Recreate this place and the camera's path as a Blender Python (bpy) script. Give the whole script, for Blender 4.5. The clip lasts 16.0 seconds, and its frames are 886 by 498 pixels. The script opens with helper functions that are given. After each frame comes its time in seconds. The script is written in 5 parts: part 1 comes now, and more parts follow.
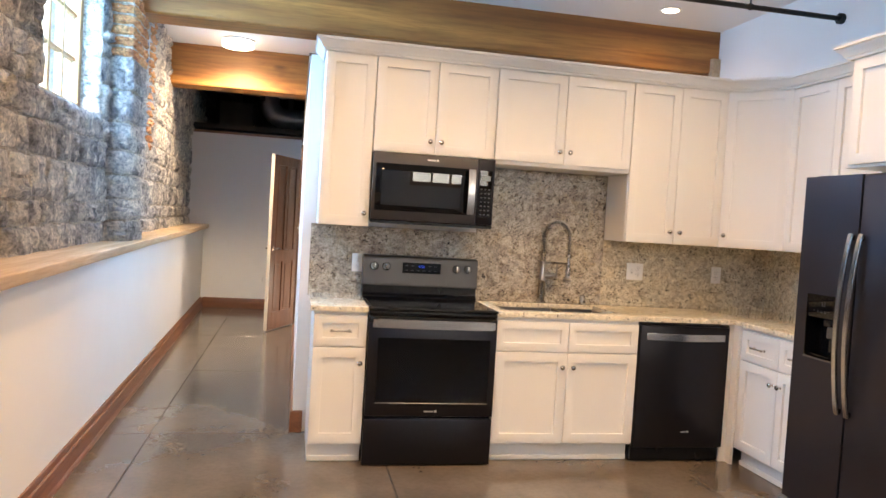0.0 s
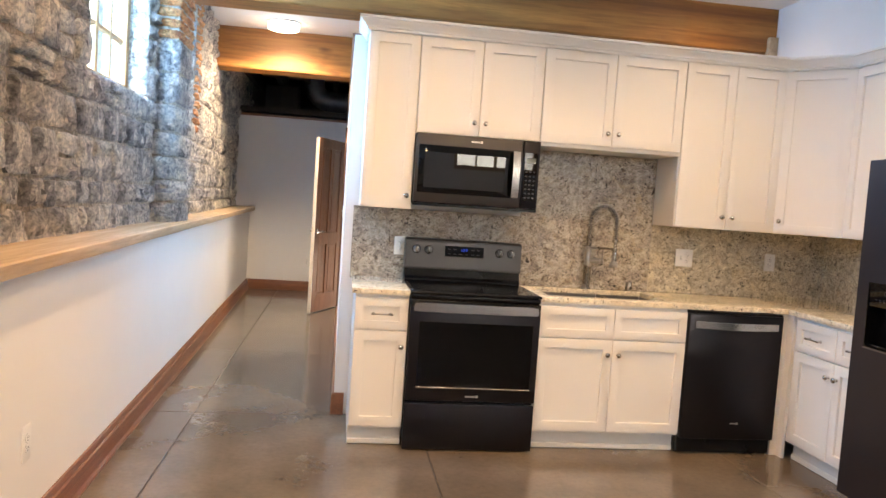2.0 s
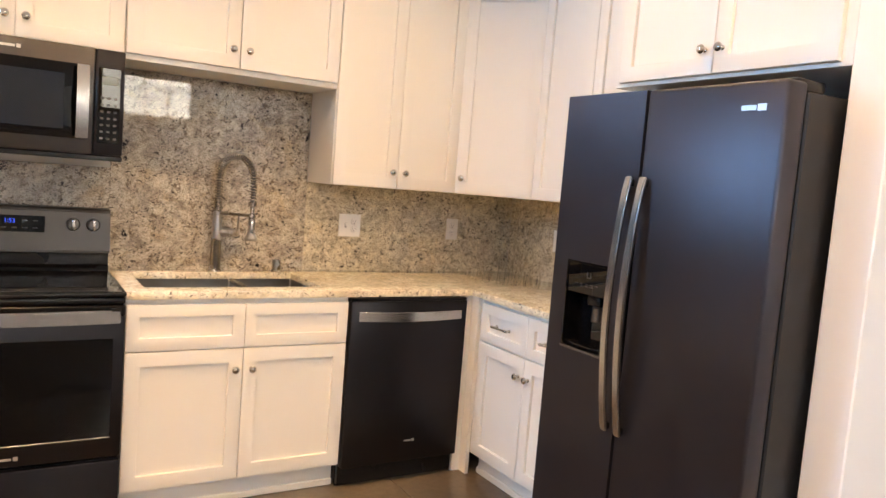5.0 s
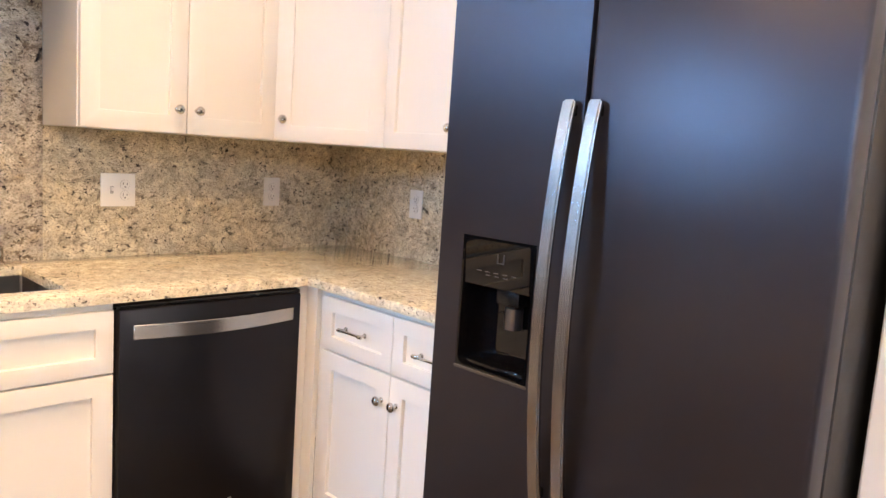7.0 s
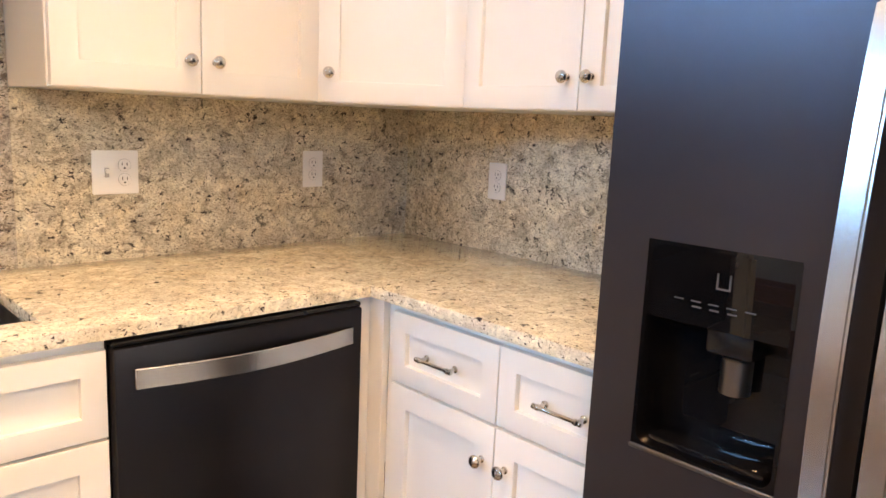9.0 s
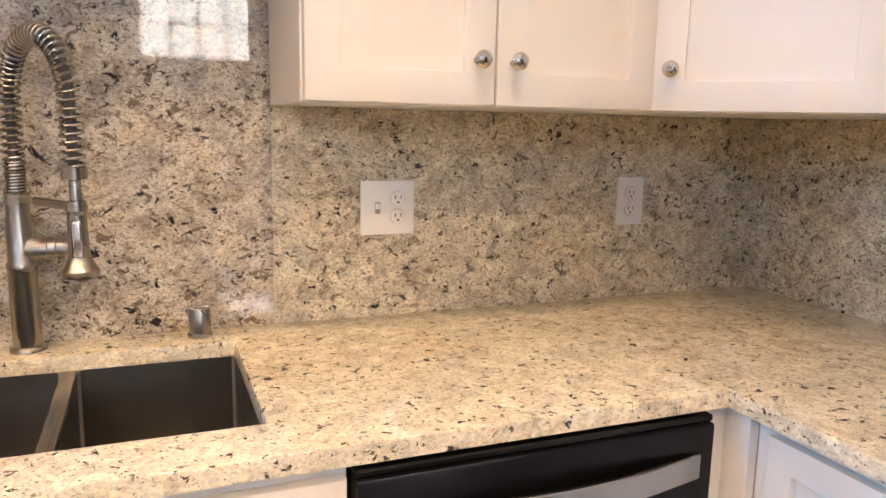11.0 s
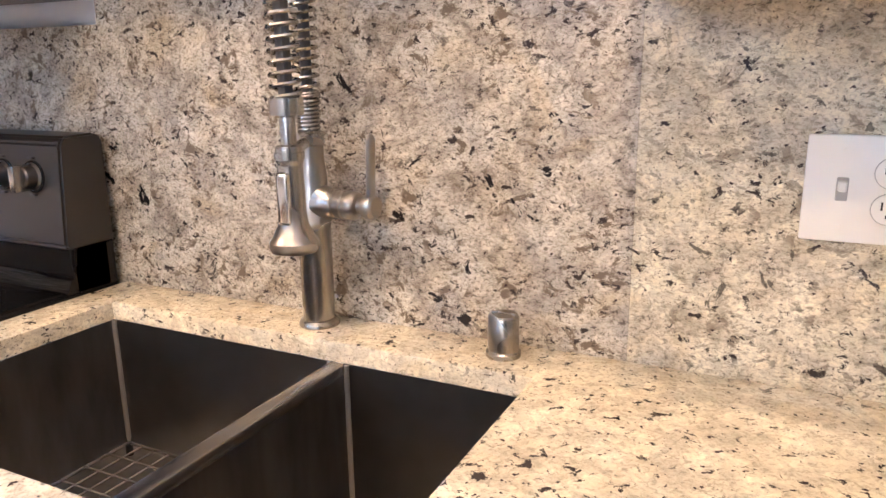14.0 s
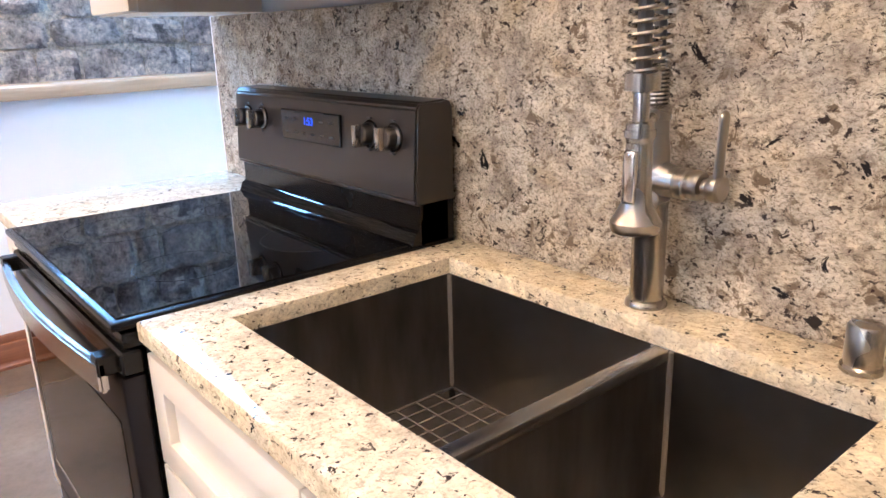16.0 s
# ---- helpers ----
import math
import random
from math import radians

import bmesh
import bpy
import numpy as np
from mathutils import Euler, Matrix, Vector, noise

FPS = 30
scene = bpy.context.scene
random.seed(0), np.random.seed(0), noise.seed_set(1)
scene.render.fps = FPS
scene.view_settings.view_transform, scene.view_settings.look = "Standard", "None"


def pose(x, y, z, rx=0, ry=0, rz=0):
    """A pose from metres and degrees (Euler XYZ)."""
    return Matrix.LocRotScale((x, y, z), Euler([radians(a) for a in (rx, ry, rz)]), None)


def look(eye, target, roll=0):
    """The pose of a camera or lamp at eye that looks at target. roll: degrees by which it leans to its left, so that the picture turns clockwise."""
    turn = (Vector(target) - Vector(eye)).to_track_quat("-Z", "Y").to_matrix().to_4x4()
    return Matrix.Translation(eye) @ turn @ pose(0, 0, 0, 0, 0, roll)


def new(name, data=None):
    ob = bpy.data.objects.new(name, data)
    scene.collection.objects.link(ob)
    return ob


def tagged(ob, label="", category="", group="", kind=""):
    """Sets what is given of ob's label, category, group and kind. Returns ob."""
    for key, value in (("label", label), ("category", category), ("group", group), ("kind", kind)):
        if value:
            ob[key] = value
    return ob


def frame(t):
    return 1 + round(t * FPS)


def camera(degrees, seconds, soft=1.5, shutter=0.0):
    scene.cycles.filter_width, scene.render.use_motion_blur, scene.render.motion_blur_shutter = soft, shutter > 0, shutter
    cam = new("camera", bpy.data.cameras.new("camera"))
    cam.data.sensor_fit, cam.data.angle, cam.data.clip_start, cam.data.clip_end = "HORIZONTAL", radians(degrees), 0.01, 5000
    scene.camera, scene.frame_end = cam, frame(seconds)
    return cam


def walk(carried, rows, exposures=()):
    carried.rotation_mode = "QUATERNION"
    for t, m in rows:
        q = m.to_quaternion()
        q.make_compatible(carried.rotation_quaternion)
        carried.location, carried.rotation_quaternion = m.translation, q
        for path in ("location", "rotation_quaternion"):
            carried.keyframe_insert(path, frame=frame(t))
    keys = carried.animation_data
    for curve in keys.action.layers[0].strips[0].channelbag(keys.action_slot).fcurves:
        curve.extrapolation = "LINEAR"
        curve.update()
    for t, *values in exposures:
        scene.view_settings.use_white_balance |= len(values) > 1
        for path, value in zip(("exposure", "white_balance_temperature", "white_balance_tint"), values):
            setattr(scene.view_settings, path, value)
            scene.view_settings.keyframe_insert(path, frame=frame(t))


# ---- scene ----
cam = camera(62.3, 16.0)
PATH = [
    (0, (-0.129, -4.792, 1.43), (0.268, -2.834, 1.353), 3.5),
    (0.5, (-0.185, -4.813, 1.42), (0.088, -2.833, 1.333), 3.7),
    (1, (-0.202, -4.814, 1.417), (0.019, -2.829, 1.319), 3.7),
    (1.5, (-0.172, -4.816, 1.419), (0.054, -2.832, 1.307), 3.8),
    (2, (-0.109, -4.729, 1.419), (0.172, -2.753, 1.293), 3.9),
    (2.5, (0.029, -4.569, 1.42), (0.401, -2.609, 1.283), 4.0),
    (3, (0.139, -4.42, 1.407), (0.648, -2.493, 1.25), 4.1),
    (3.5, (0.242, -4.171, 1.41), (0.913, -2.294, 1.254), 4.3),
    (4, (0.356, -3.947, 1.413), (1.183, -2.133, 1.255), 4.5),
    (4.5, (0.549, -3.752, 1.427), (1.481, -1.99, 1.263), 4.6),
    (5, (0.671, -3.563, 1.417), (1.698, -1.856, 1.237), 4.6),
    (5.2, (0.729, -3.47, 1.419), (1.789, -1.784, 1.231), 4.7),
    (7.3, (1.227, -2.567, 1.35), (2.68, -1.218, 1.086), 3.7),
    (7.5, (1.252, -2.496, 1.347), (2.724, -1.17, 1.075), 3.5),
    (8, (1.342, -2.353, 1.329), (2.847, -1.07, 1.027), 2.8),
    (8.5, (1.446, -2.2, 1.327), (2.929, -0.899, 0.998), 2.6),
    (9, (1.498, -2.059, 1.33), (2.863, -0.638, 0.987), 2.6),
    (9.5, (1.552, -1.877, 1.349), (2.779, -0.334, 1.01), 2.6),
    (9.7, (1.569, -1.814, 1.36), (2.724, -0.218, 1.019), 2.6),
    (11.8, (1.892, -1.272, 1.326), (2.275, 0.664, 1.004), 0.3),
    (12, (1.925, -1.187, 1.332), (2.187, 0.77, 1.011), 0.2),
    (12.5, (1.963, -1.04, 1.334), (1.901, 0.93, 0.989), -0.1),
    (13, (2.009, -0.947, 1.326), (1.655, 0.98, 0.928), -0.0),
    (13.5, (2.112, -0.909, 1.311), (1.482, 0.935, 0.865), -0.3),
    (14, (2.162, -0.909, 1.29), (1.307, 0.832, 0.805), -0.7),
    (14.5, (2.183, -0.902, 1.283), (1.148, 0.720, 0.740), -1.4),
    (15, (2.184, -0.897, 1.280), (0.992, 0.603, 0.704), -1.85),
    (15.5, (2.164, -0.906, 1.291), (0.825, 0.462, 0.708), -1.9),
    (16, (2.121, -0.917, 1.305), (0.641, 0.300, 0.737), -1.6),
]
walk(cam, [(t, look(eye, target, roll)) for t, eye, target, roll in PATH], [(0, 0.72, 7000, 11), (5, 0.9, 7300, 11), (7.5, 1.22, 6750, 12), (9.3, 1.22, 7100, 12), (12, 0.92, 6000, 12), (13.9, 1.40, 5700, 13), (15, 1.36, 5350, 14), (16, 1.28, 5850, 13)])

# Daylight settings and exposure
SUN_DIR = Vector((1.05, 1.55, -1.55)).normalized()
world = bpy.data.worlds.new("sky")
scene.world = world
world.use_nodes = True
wn = world.node_tree.nodes
sky = wn.new("ShaderNodeTexSky")
sky.sky_type, sky.sun_disc = "NISHITA", False
sky.sun_elevation, sky.sun_rotation = radians(39.6), radians(214)
world.node_tree.links.new(sky.outputs[0], wn["Background"].inputs[0])
wn["Background"].inputs[1].default_value = 0.1
scene.view_settings.exposure = 0.0


def lamp(name, kind, m, energy, color, **kw):
    data = bpy.data.lights.new(name, kind)
    data.energy, data.color = energy, color
    for k, v in kw.items():
        if k == "size":
            data.size = v
        elif k == "size_y":
            data.shape, data.size_y = "RECTANGLE", v
        elif k == "angle":
            data.angle = v
        elif k == "radius":
            data.shadow_soft_size = v
        elif k == "spot":
            data.spot_size, data.spot_blend = radians(v), 0.7
    ob = new(name, data)
    ob.matrix_world = m
    return ob


CEIL = 3.15
lamp("sun", "SUN", look((-6, -6, 8), Vector((-6, -6, 8)) + SUN_DIR), 5.0, (1.0, 0.95, 0.86), angle=radians(0.6))
DAY = (0.24, 0.54, 1.0)
SOUTH = (1.0, 0.95, 0.88)
WARM = (1.0, 0.65, 0.35)
for yc, wid, ya, watts in ((-0.12, 1.14, 1.0, 95), (1.65, 1.0, 3.0, 42), (-4.72, 1.15, -4.7, 38), (-6.65, 1.1, -6.6, 42)):
    lamp("window_daylight", "AREA", look((-1.72, yc, 2.46 if yc > -2 else 2.66), (0, ya, 1.2)), watts, DAY, size=wid, size_y=0.95 if yc > -2 else 0.55)
lamp("window_daylight", "AREA", look((2.39, -8.21, 2.45), (2.39, 0, 1.6)), 34, SOUTH, size=1.36, size_y=0.88)
CANS = [(2.60, 0.46), (0.60, -1.25), (2.0, -1.25), (0.60, -2.85), (2.1, -2.85), (1.3, -6.0), (-0.45, -1.7), (-0.45, -4.2)]
for (cx, cy), watts, cone in zip(CANS, (10, 44, 56, 80, 80, 16, 92, 92), (150, 125, 125, 150, 150, 150, 150, 150)):
    lamp("recessed_bulb", "SPOT", look((cx, cy, CEIL - 0.02), (cx, cy, 0)), watts, WARM, radius=0.04, spot=cone)
lamp("hall_bulb", "SPOT", look((-0.80, 3.08, CEIL - 0.10), (-0.80, 3.08, 0)), 260, (1.0, 0.77, 0.52), radius=0.12, spot=165)
lamp("side_room_daylight", "AREA", look((0.82, 4.30, 0.42), (-0.5, 4.28, 0.0)), 14, (1.0, 0.92, 0.80), size=0.6, size_y=0.45)

# ---------------------------------------------------------------- materials


def nodes(name):
    m = bpy.data.materials.new(name)
    m.use_nodes = True
    t = m.node_tree
    return m, t, t.nodes["Principled BSDF"]


def ramp(t, fac, stops):
    r = t.nodes.new("ShaderNodeValToRGB")
    while len(r.color_ramp.elements) < len(stops):
        r.color_ramp.elements.new(0.5)
    for e, (p, c) in zip(r.color_ramp.elements, stops):
        e.position, e.color = p, (*c, 1) if len(c) == 3 else c
    t.links.new(fac, r.inputs[0])
    return r.outputs[0]


def noise_tex(t, scale, detail=4, stretch=(1, 1, 1), rough=0.55, dist=0.0, seed=(0, 0, 0)):
    tc = t.nodes.new("ShaderNodeNewGeometry")
    mp = t.nodes.new("ShaderNodeMapping")
    mp.inputs["Scale"].default_value = stretch
    mp.inputs["Location"].default_value = seed
    n = t.nodes.new("ShaderNodeTexNoise")
    n.inputs["Scale"].default_value, n.inputs["Detail"].default_value = scale, detail
    n.inputs["Roughness"].default_value, n.inputs["Distortion"].default_value = rough, dist
    t.links.new(tc.outputs["Position"], mp.inputs[0])
    t.links.new(mp.outputs[0], n.inputs["Vector"])
    return n.outputs["Fac"]


def mix(t, fac, a, b, mode="MIX"):
    x = t.nodes.new("ShaderNodeMix")
    x.data_type, x.blend_type = "RGBA", mode
    for sock, v in ((x.inputs["Factor"], fac), (x.inputs["A"], a), (x.inputs["B"], b)):
        if hasattr(v, "is_linked"):
            t.links.new(v, sock)
        elif isinstance(v, tuple):
            sock.default_value = (*v, 1)
        else:
            sock.default_value = v
    return x.outputs["Result"]


def bump(t, b, height, strength=0.2, dist=0.01):
    n = t.nodes.new("ShaderNodeBump")
    n.inputs["Strength"].default_value, n.inputs["Distance"].default_value = strength, dist
    t.links.new(height, n.inputs["Height"])
    t.links.new(n.outputs[0], b.inputs["Normal"])


def plain(name, color, rough=0.5, metal=0.0, vary=0.06, scale=3.0, fine=0.0, fine_scale=200, coat=0.0, stretch=(1, 1, 1)):
    """Paint, metal or plastic with a soft change of tone and of gloss, and a fine grain."""
    m, t, b = nodes(name)
    lo = tuple(c * (1 - vary) for c in color)
    hi = tuple(min(1, c * (1 + vary)) for c in color)
    n = noise_tex(t, scale, 3, stretch)
    t.links.new(ramp(t, n, [(0.3, lo), (0.7, hi)]), b.inputs["Base Color"])
    g = noise_tex(t, scale * 2.7, 4, stretch)
    t.links.new(ramp(t, g, [(0.3, (rough * 0.93,) * 3), (0.7, (min(1, rough * 1.07),) * 3)]), b.inputs["Roughness"])
    b.inputs["Metallic"].default_value = metal
    b.inputs["Coat Weight"].default_value = coat
    b.inputs["Coat Roughness"].default_value = 0.05
    if fine:
        bump(t, b, noise_tex(t, fine_scale, 2, stretch), fine, 0.002)
    return m


def brushed(name, color, rough, metal, aniso, vary=0.02):
    """Sheet metal with a vertical brush: reflections spread sideways, with a soft change of tone."""
    m = plain(name, color, rough, metal, vary, 1.2)
    t = m.node_tree
    b = t.nodes["Principled BSDF"]
    tg = t.nodes.new("ShaderNodeTangent")
    tg.direction_type, tg.axis = "RADIAL", "Z"
    t.links.new(tg.outputs[0], b.inputs["Tangent"])
    b.inputs["Anisotropic"].default_value = aniso
    return m


def glow(name, color, strength):
    m, t, b = nodes(name)
    b.inputs["Base Color"].default_value = (0.9, 0.9, 0.9, 1)
    b.inputs["Emission Color"].default_value = (*color, 1)
    b.inputs["Emission Strength"].default_value = strength
    return m


def granite(name, busy=1.0, warm=0.0, shade=1.0):
    """Polished granite: cream and grey crystal clouds, fine grain, olive-brown mottling, clustered dark flakes and a
    few black clots. shade scales the ground colour, to put dimmer light into it.
    """
    m, t, b = nodes(name)

    def masked(fac, lo, hi, amount, where, wlo, whi, floor_=0.0):
        a = ramp(t, fac, [(lo, (0, 0, 0)), (hi, (amount,) * 3)])
        return mix(t, 1.0, a, ramp(t, where, [(wlo, (floor_,) * 3), (whi, (1, 1, 1))]), "MULTIPLY")

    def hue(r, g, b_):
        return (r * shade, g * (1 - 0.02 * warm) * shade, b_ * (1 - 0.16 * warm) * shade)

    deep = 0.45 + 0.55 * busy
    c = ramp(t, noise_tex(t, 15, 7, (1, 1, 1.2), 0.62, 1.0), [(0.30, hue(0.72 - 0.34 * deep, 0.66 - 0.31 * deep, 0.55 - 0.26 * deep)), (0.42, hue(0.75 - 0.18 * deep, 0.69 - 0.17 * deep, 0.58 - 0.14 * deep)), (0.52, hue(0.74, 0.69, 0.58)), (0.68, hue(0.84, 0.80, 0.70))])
    gold = noise_tex(t, 9, 5, dist=0.6, seed=(11, 5, 9))
    c = mix(t, ramp(t, gold, [(0.56, (0, 0, 0)), (0.68, (0.45 * deep,) * 3)]), c, hue(0.68, 0.56, 0.36))
    grey = noise_tex(t, 10, 5, dist=0.8, seed=(3, 15, 2))
    c = mix(t, ramp(t, grey, [(0.54, (0, 0, 0)), (0.62, (0.55 * deep,) * 3)]), c, hue(0.47, 0.44, 0.40))
    cells = t.nodes.new("ShaderNodeTexVoronoi")
    cells.feature, cells.inputs["Scale"].default_value = "F1", 60.0
    geo = t.nodes.new("ShaderNodeNewGeometry")
    t.links.new(geo.outputs["Position"], cells.inputs["Vector"])
    c = mix(t, 1.0, c, ramp(t, cells.outputs["Color"], [(0.1, (0.86, 0.85, 0.84)), (0.9, (1.08, 1.07, 1.06))]), "MULTIPLY")
    grain = noise_tex(t, 140, 5, (1, 1, 1.5), 0.72, 0.8, (7, 4, 1))
    c = mix(t, deep, c, ramp(t, grain, [(0.36, (0.30, 0.275, 0.255)), (0.47, (0.84, 0.82, 0.81)), (0.56, (1.04, 1.03, 1.03)), (0.68, (1.20, 1.19, 1.18))]), "MULTIPLY")
    region = noise_tex(t, 4.2, 4, seed=(1, 9, 4))
    cluster = noise_tex(t, 10, 5, rough=0.65, dist=0.6, seed=(6, 2, 14))
    patch = noise_tex(t, 34, 7, (1, 1, 1.25), 0.7, 0.7, (5, 8, 3))
    c = mix(t, masked(patch, 0.566 - 0.016 * busy, 0.594 - 0.012 * busy, 0.85 * busy, cluster, 0.44, 0.54, 0.05), c, (0.17, 0.135, 0.10))
    flake = noise_tex(t, 55, 6, (1, 1, 1.35), 0.66, 0.5, (2, 2, 8))
    c = mix(t, masked(flake, 0.598 - 0.016 * busy, 0.618 - 0.014 * busy, 1.0, cluster, 0.42, 0.52, 0.35), c, (0.045, 0.036, 0.034))
    dot = noise_tex(t, 125, 2, (1, 1, 1.1), 0.5, 0.2, (12, 7, 5))
    c = mix(t, ramp(t, dot, [(0.680, (0, 0, 0)), (0.700, (1, 1, 1))]), c, (0.05, 0.032, 0.034))
    clot = noise_tex(t, 20, 6, (1, 1, 1.1), 0.66, 0.9, (8, 1, 6))
    c = mix(t, masked(clot, 0.615, 0.630, 1.0 * busy, region, 0.47, 0.53, 0.0), c, (0.018, 0.016, 0.018))
    t.links.new(c, b.inputs["Base Color"])
    t.links.new(ramp(t, noise_tex(t, 18, 4), [(0.3, (0.02,) * 3), (0.7, (0.05,) * 3)]), b.inputs["Roughness"])
    return m


def wood(name, dark, light, axis, scale=9.0, rough=0.55, knots=True):
    """Sawn timber, grain along the axis 0, 1 or 2."""
    m, t, b = nodes(name)
    s = [1.0, 1.0, 1.0]
    s[axis] = 0.07
    g = noise_tex(t, scale, 6, tuple(s), 0.6, 0.8)
    c = ramp(t, g, [(0.32, dark), (0.55, tuple((d + l) / 2 for d, l in zip(dark, light))), (0.72, light)])
    f = noise_tex(t, scale * 9, 3, tuple(s), 0.6)
    c = mix(t, ramp(t, f, [(0.35, (0.35,) * 3), (0.55, (0, 0, 0))]), c, tuple(d * 0.7 for d in dark))
    if knots:
        s2 = [1.0, 1.0, 1.0]
        s2[axis] = 0.45
        k = noise_tex(t, 4.5, 2, tuple(s2), 0.4, 0.3, (4, 7, 2))
        c = mix(t, ramp(t, k, [(0.68, (0, 0, 0)), (0.76, (0.85,) * 3)]), c, tuple(d * 0.35 for d in dark))
    t.links.new(c, b.inputs["Base Color"])
    b.inputs["Roughness"].default_value = rough
    bump(t, b, f, 0.35, 0.004)
    return m


def masonry(name, stops, scale=6.0, rough=0.9, strength=0.7):
    """Rough stone or fired clay, each piece with a tone of its own."""
    m, t, b = nodes(name)
    n = noise_tex(t, scale, 7, rough=0.65, dist=0.3)
    info = t.nodes.new("ShaderNodeObjectInfo")
    isl = t.nodes.new("ShaderNodeNewGeometry")
    add = t.nodes.new("ShaderNodeMath")
    add.operation = "ADD"
    t.links.new(info.outputs["Random"], add.inputs[0])
    t.links.new(isl.outputs["Random Per Island"], add.inputs[1])
    fr = t.nodes.new("ShaderNodeMath")
    fr.operation = "FRACT"
    t.links.new(add.outputs[0], fr.inputs[0])
    mm = t.nodes.new("ShaderNodeMath")
    mm.operation = "MULTIPLY_ADD"
    t.links.new(fr.outputs[0], mm.inputs[0])
    mm.inputs[1].default_value = 0.30
    t.links.new(n, mm.inputs[2])
    sub = t.nodes.new("ShaderNodeMath")
    sub.operation = "SUBTRACT"
    t.links.new(mm.outputs[0], sub.inputs[0])
    sub.inputs[1].default_value = 0.15
    c = ramp(t, sub.outputs[0], stops)
    pale = noise_tex(t, scale * 0.6, 5, rough=0.7, seed=(9, 3, 1))
    c = mix(t, ramp(t, pale, [(0.52, (0, 0, 0)), (0.68, (0.55,) * 3)]), c, tuple(min(1, x * 1.25) for x in stops[-1][1]))
    fine = noise_tex(t, scale * 5, 6, rough=0.75, seed=(3, 3, 7))
    c = mix(t, 1.0, c, ramp(t, fine, [(0.34, (0.36,) * 3), (0.5, (1.0,) * 3), (0.66, (1.65, 1.58, 1.50))]), "MULTIPLY")
    t.links.new(c, b.inputs["Base Color"])
    b.inputs["Roughness"].default_value = rough
    bump(t, b, noise_tex(t, scale * 4, 8, rough=0.8), strength, 0.06)
    return m


def concrete(name):
    m, t, b = nodes(name)
    n = noise_tex(t, 1.3, 5, rough=0.5)
    c = ramp(t, n, [(0.30, (0.088, 0.068, 0.050)), (0.5, (0.138, 0.107, 0.078)), (0.70, (0.195, 0.153, 0.111))])
    f = noise_tex(t, 30, 7, rough=0.7)
    c = mix(t, 1.0, c, ramp(t, f, [(0.35, (0.90, 0.89, 0.88)), (0.5, (1, 1, 1)), (0.68, (1.10, 1.09, 1.08))]), "MULTIPLY")
    s = noise_tex(t, 6, 5, rough=0.6, seed=(4, 1, 8))
    c = mix(t, ramp(t, s, [(0.56, (0, 0, 0)), (0.80, (0.20,) * 3)]), c, (0.20, 0.16, 0.12))
    t.links.new(c, b.inputs["Base Color"])
    t.links.new(ramp(t, noise_tex(t, 4, 4, rough=0.5), [(0.3, (0.12,) * 3), (0.7, (0.19,) * 3)]), b.inputs["Roughness"])
    b.inputs["Specular IOR Level"].default_value = 0.8
    bump(t, b, noise_tex(t, 7, 5), 0.03, 0.01)
    return m


def glass(name, rough=0.0):
    m, t, b = nodes(name)
    b.inputs["Base Color"].default_value = (0.95, 0.97, 0.97, 1)
    b.inputs["Transmission Weight"].default_value = 1.0
    b.inputs["Roughness"].default_value = rough
    b.inputs["IOR"].default_value = 1.45
    return m


M_WALL = plain("white_wall_paint", (0.80, 0.78, 0.75), 0.65, vary=0.02, scale=1.2, fine=0.15, fine_scale=90)
M_CEIL = plain("ceiling_paint", (0.80, 0.79, 0.77), 0.8, vary=0.02, scale=1.0, fine=0.1, fine_scale=60)
M_CAB = plain("cabinet_paint", (0.77, 0.735, 0.675), 0.38, vary=0.015, scale=2.0)
# Busier slab; 0.76 also puts dimmer light by sink and range into its colour
M_GRAN = granite("granite_splashback_dimmed", 1.2, 0.0, 0.76)
# Corner granite, its ground colour left undimmed
M_GRANP = granite("granite_corner_splashback", 0.75, 0.65, 1.0)
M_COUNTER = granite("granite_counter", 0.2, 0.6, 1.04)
M_FLOOR = concrete("stained_concrete")
M_JOINT = plain("joint_filler", (0.045, 0.037, 0.030), 0.5)
M_BEAM = wood("timber_beam", (0.17, 0.058, 0.011), (0.56, 0.245, 0.055), 0, 5.0)
M_LEDGE = wood("ledge_timber", (0.40, 0.27, 0.15), (0.68, 0.53, 0.36), 1, 7.0, 0.6)
M_TRIM = wood("stained_trim", (0.15, 0.052, 0.020), (0.29, 0.11, 0.042), 1, 16.0, 0.38, False)
M_TRIMX = wood("stained_trim_cross", (0.15, 0.052, 0.020), (0.29, 0.11, 0.042), 0, 16.0, 0.38, False)
M_DOOR = wood("stained_door", (0.085, 0.034, 0.018), (0.17, 0.07, 0.035), 2, 12.0, 0.32, False)
M_WIN = wood("window_timber", (0.38, 0.20, 0.08), (0.56, 0.34, 0.16), 2, 14.0, 0.5, False)
M_STONE = masonry("limestone", [(0.22, (0.10, 0.098, 0.105)), (0.36, (0.32, 0.305, 0.305)), (0.50, (0.54, 0.51, 0.475)), (0.75, (0.82, 0.77, 0.69))], 7.5, 0.9, 1.0)
M_MORTAR = masonry("lime_mortar", [(0.2, (0.22, 0.185, 0.15)), (0.5, (0.42, 0.37, 0.30)), (0.8, (0.60, 0.54, 0.45))], 9.0)
M_BRICK = masonry("orange_brick", [(0.2, (0.30, 0.10, 0.04)), (0.5, (0.52, 0.22, 0.085)), (0.8, (0.64, 0.38, 0.18))], 12.0, 0.85, 0.4)
M_BLKST = brushed("black_stainless", (0.029, 0.027, 0.030), 0.32, 0.9, 0.5)
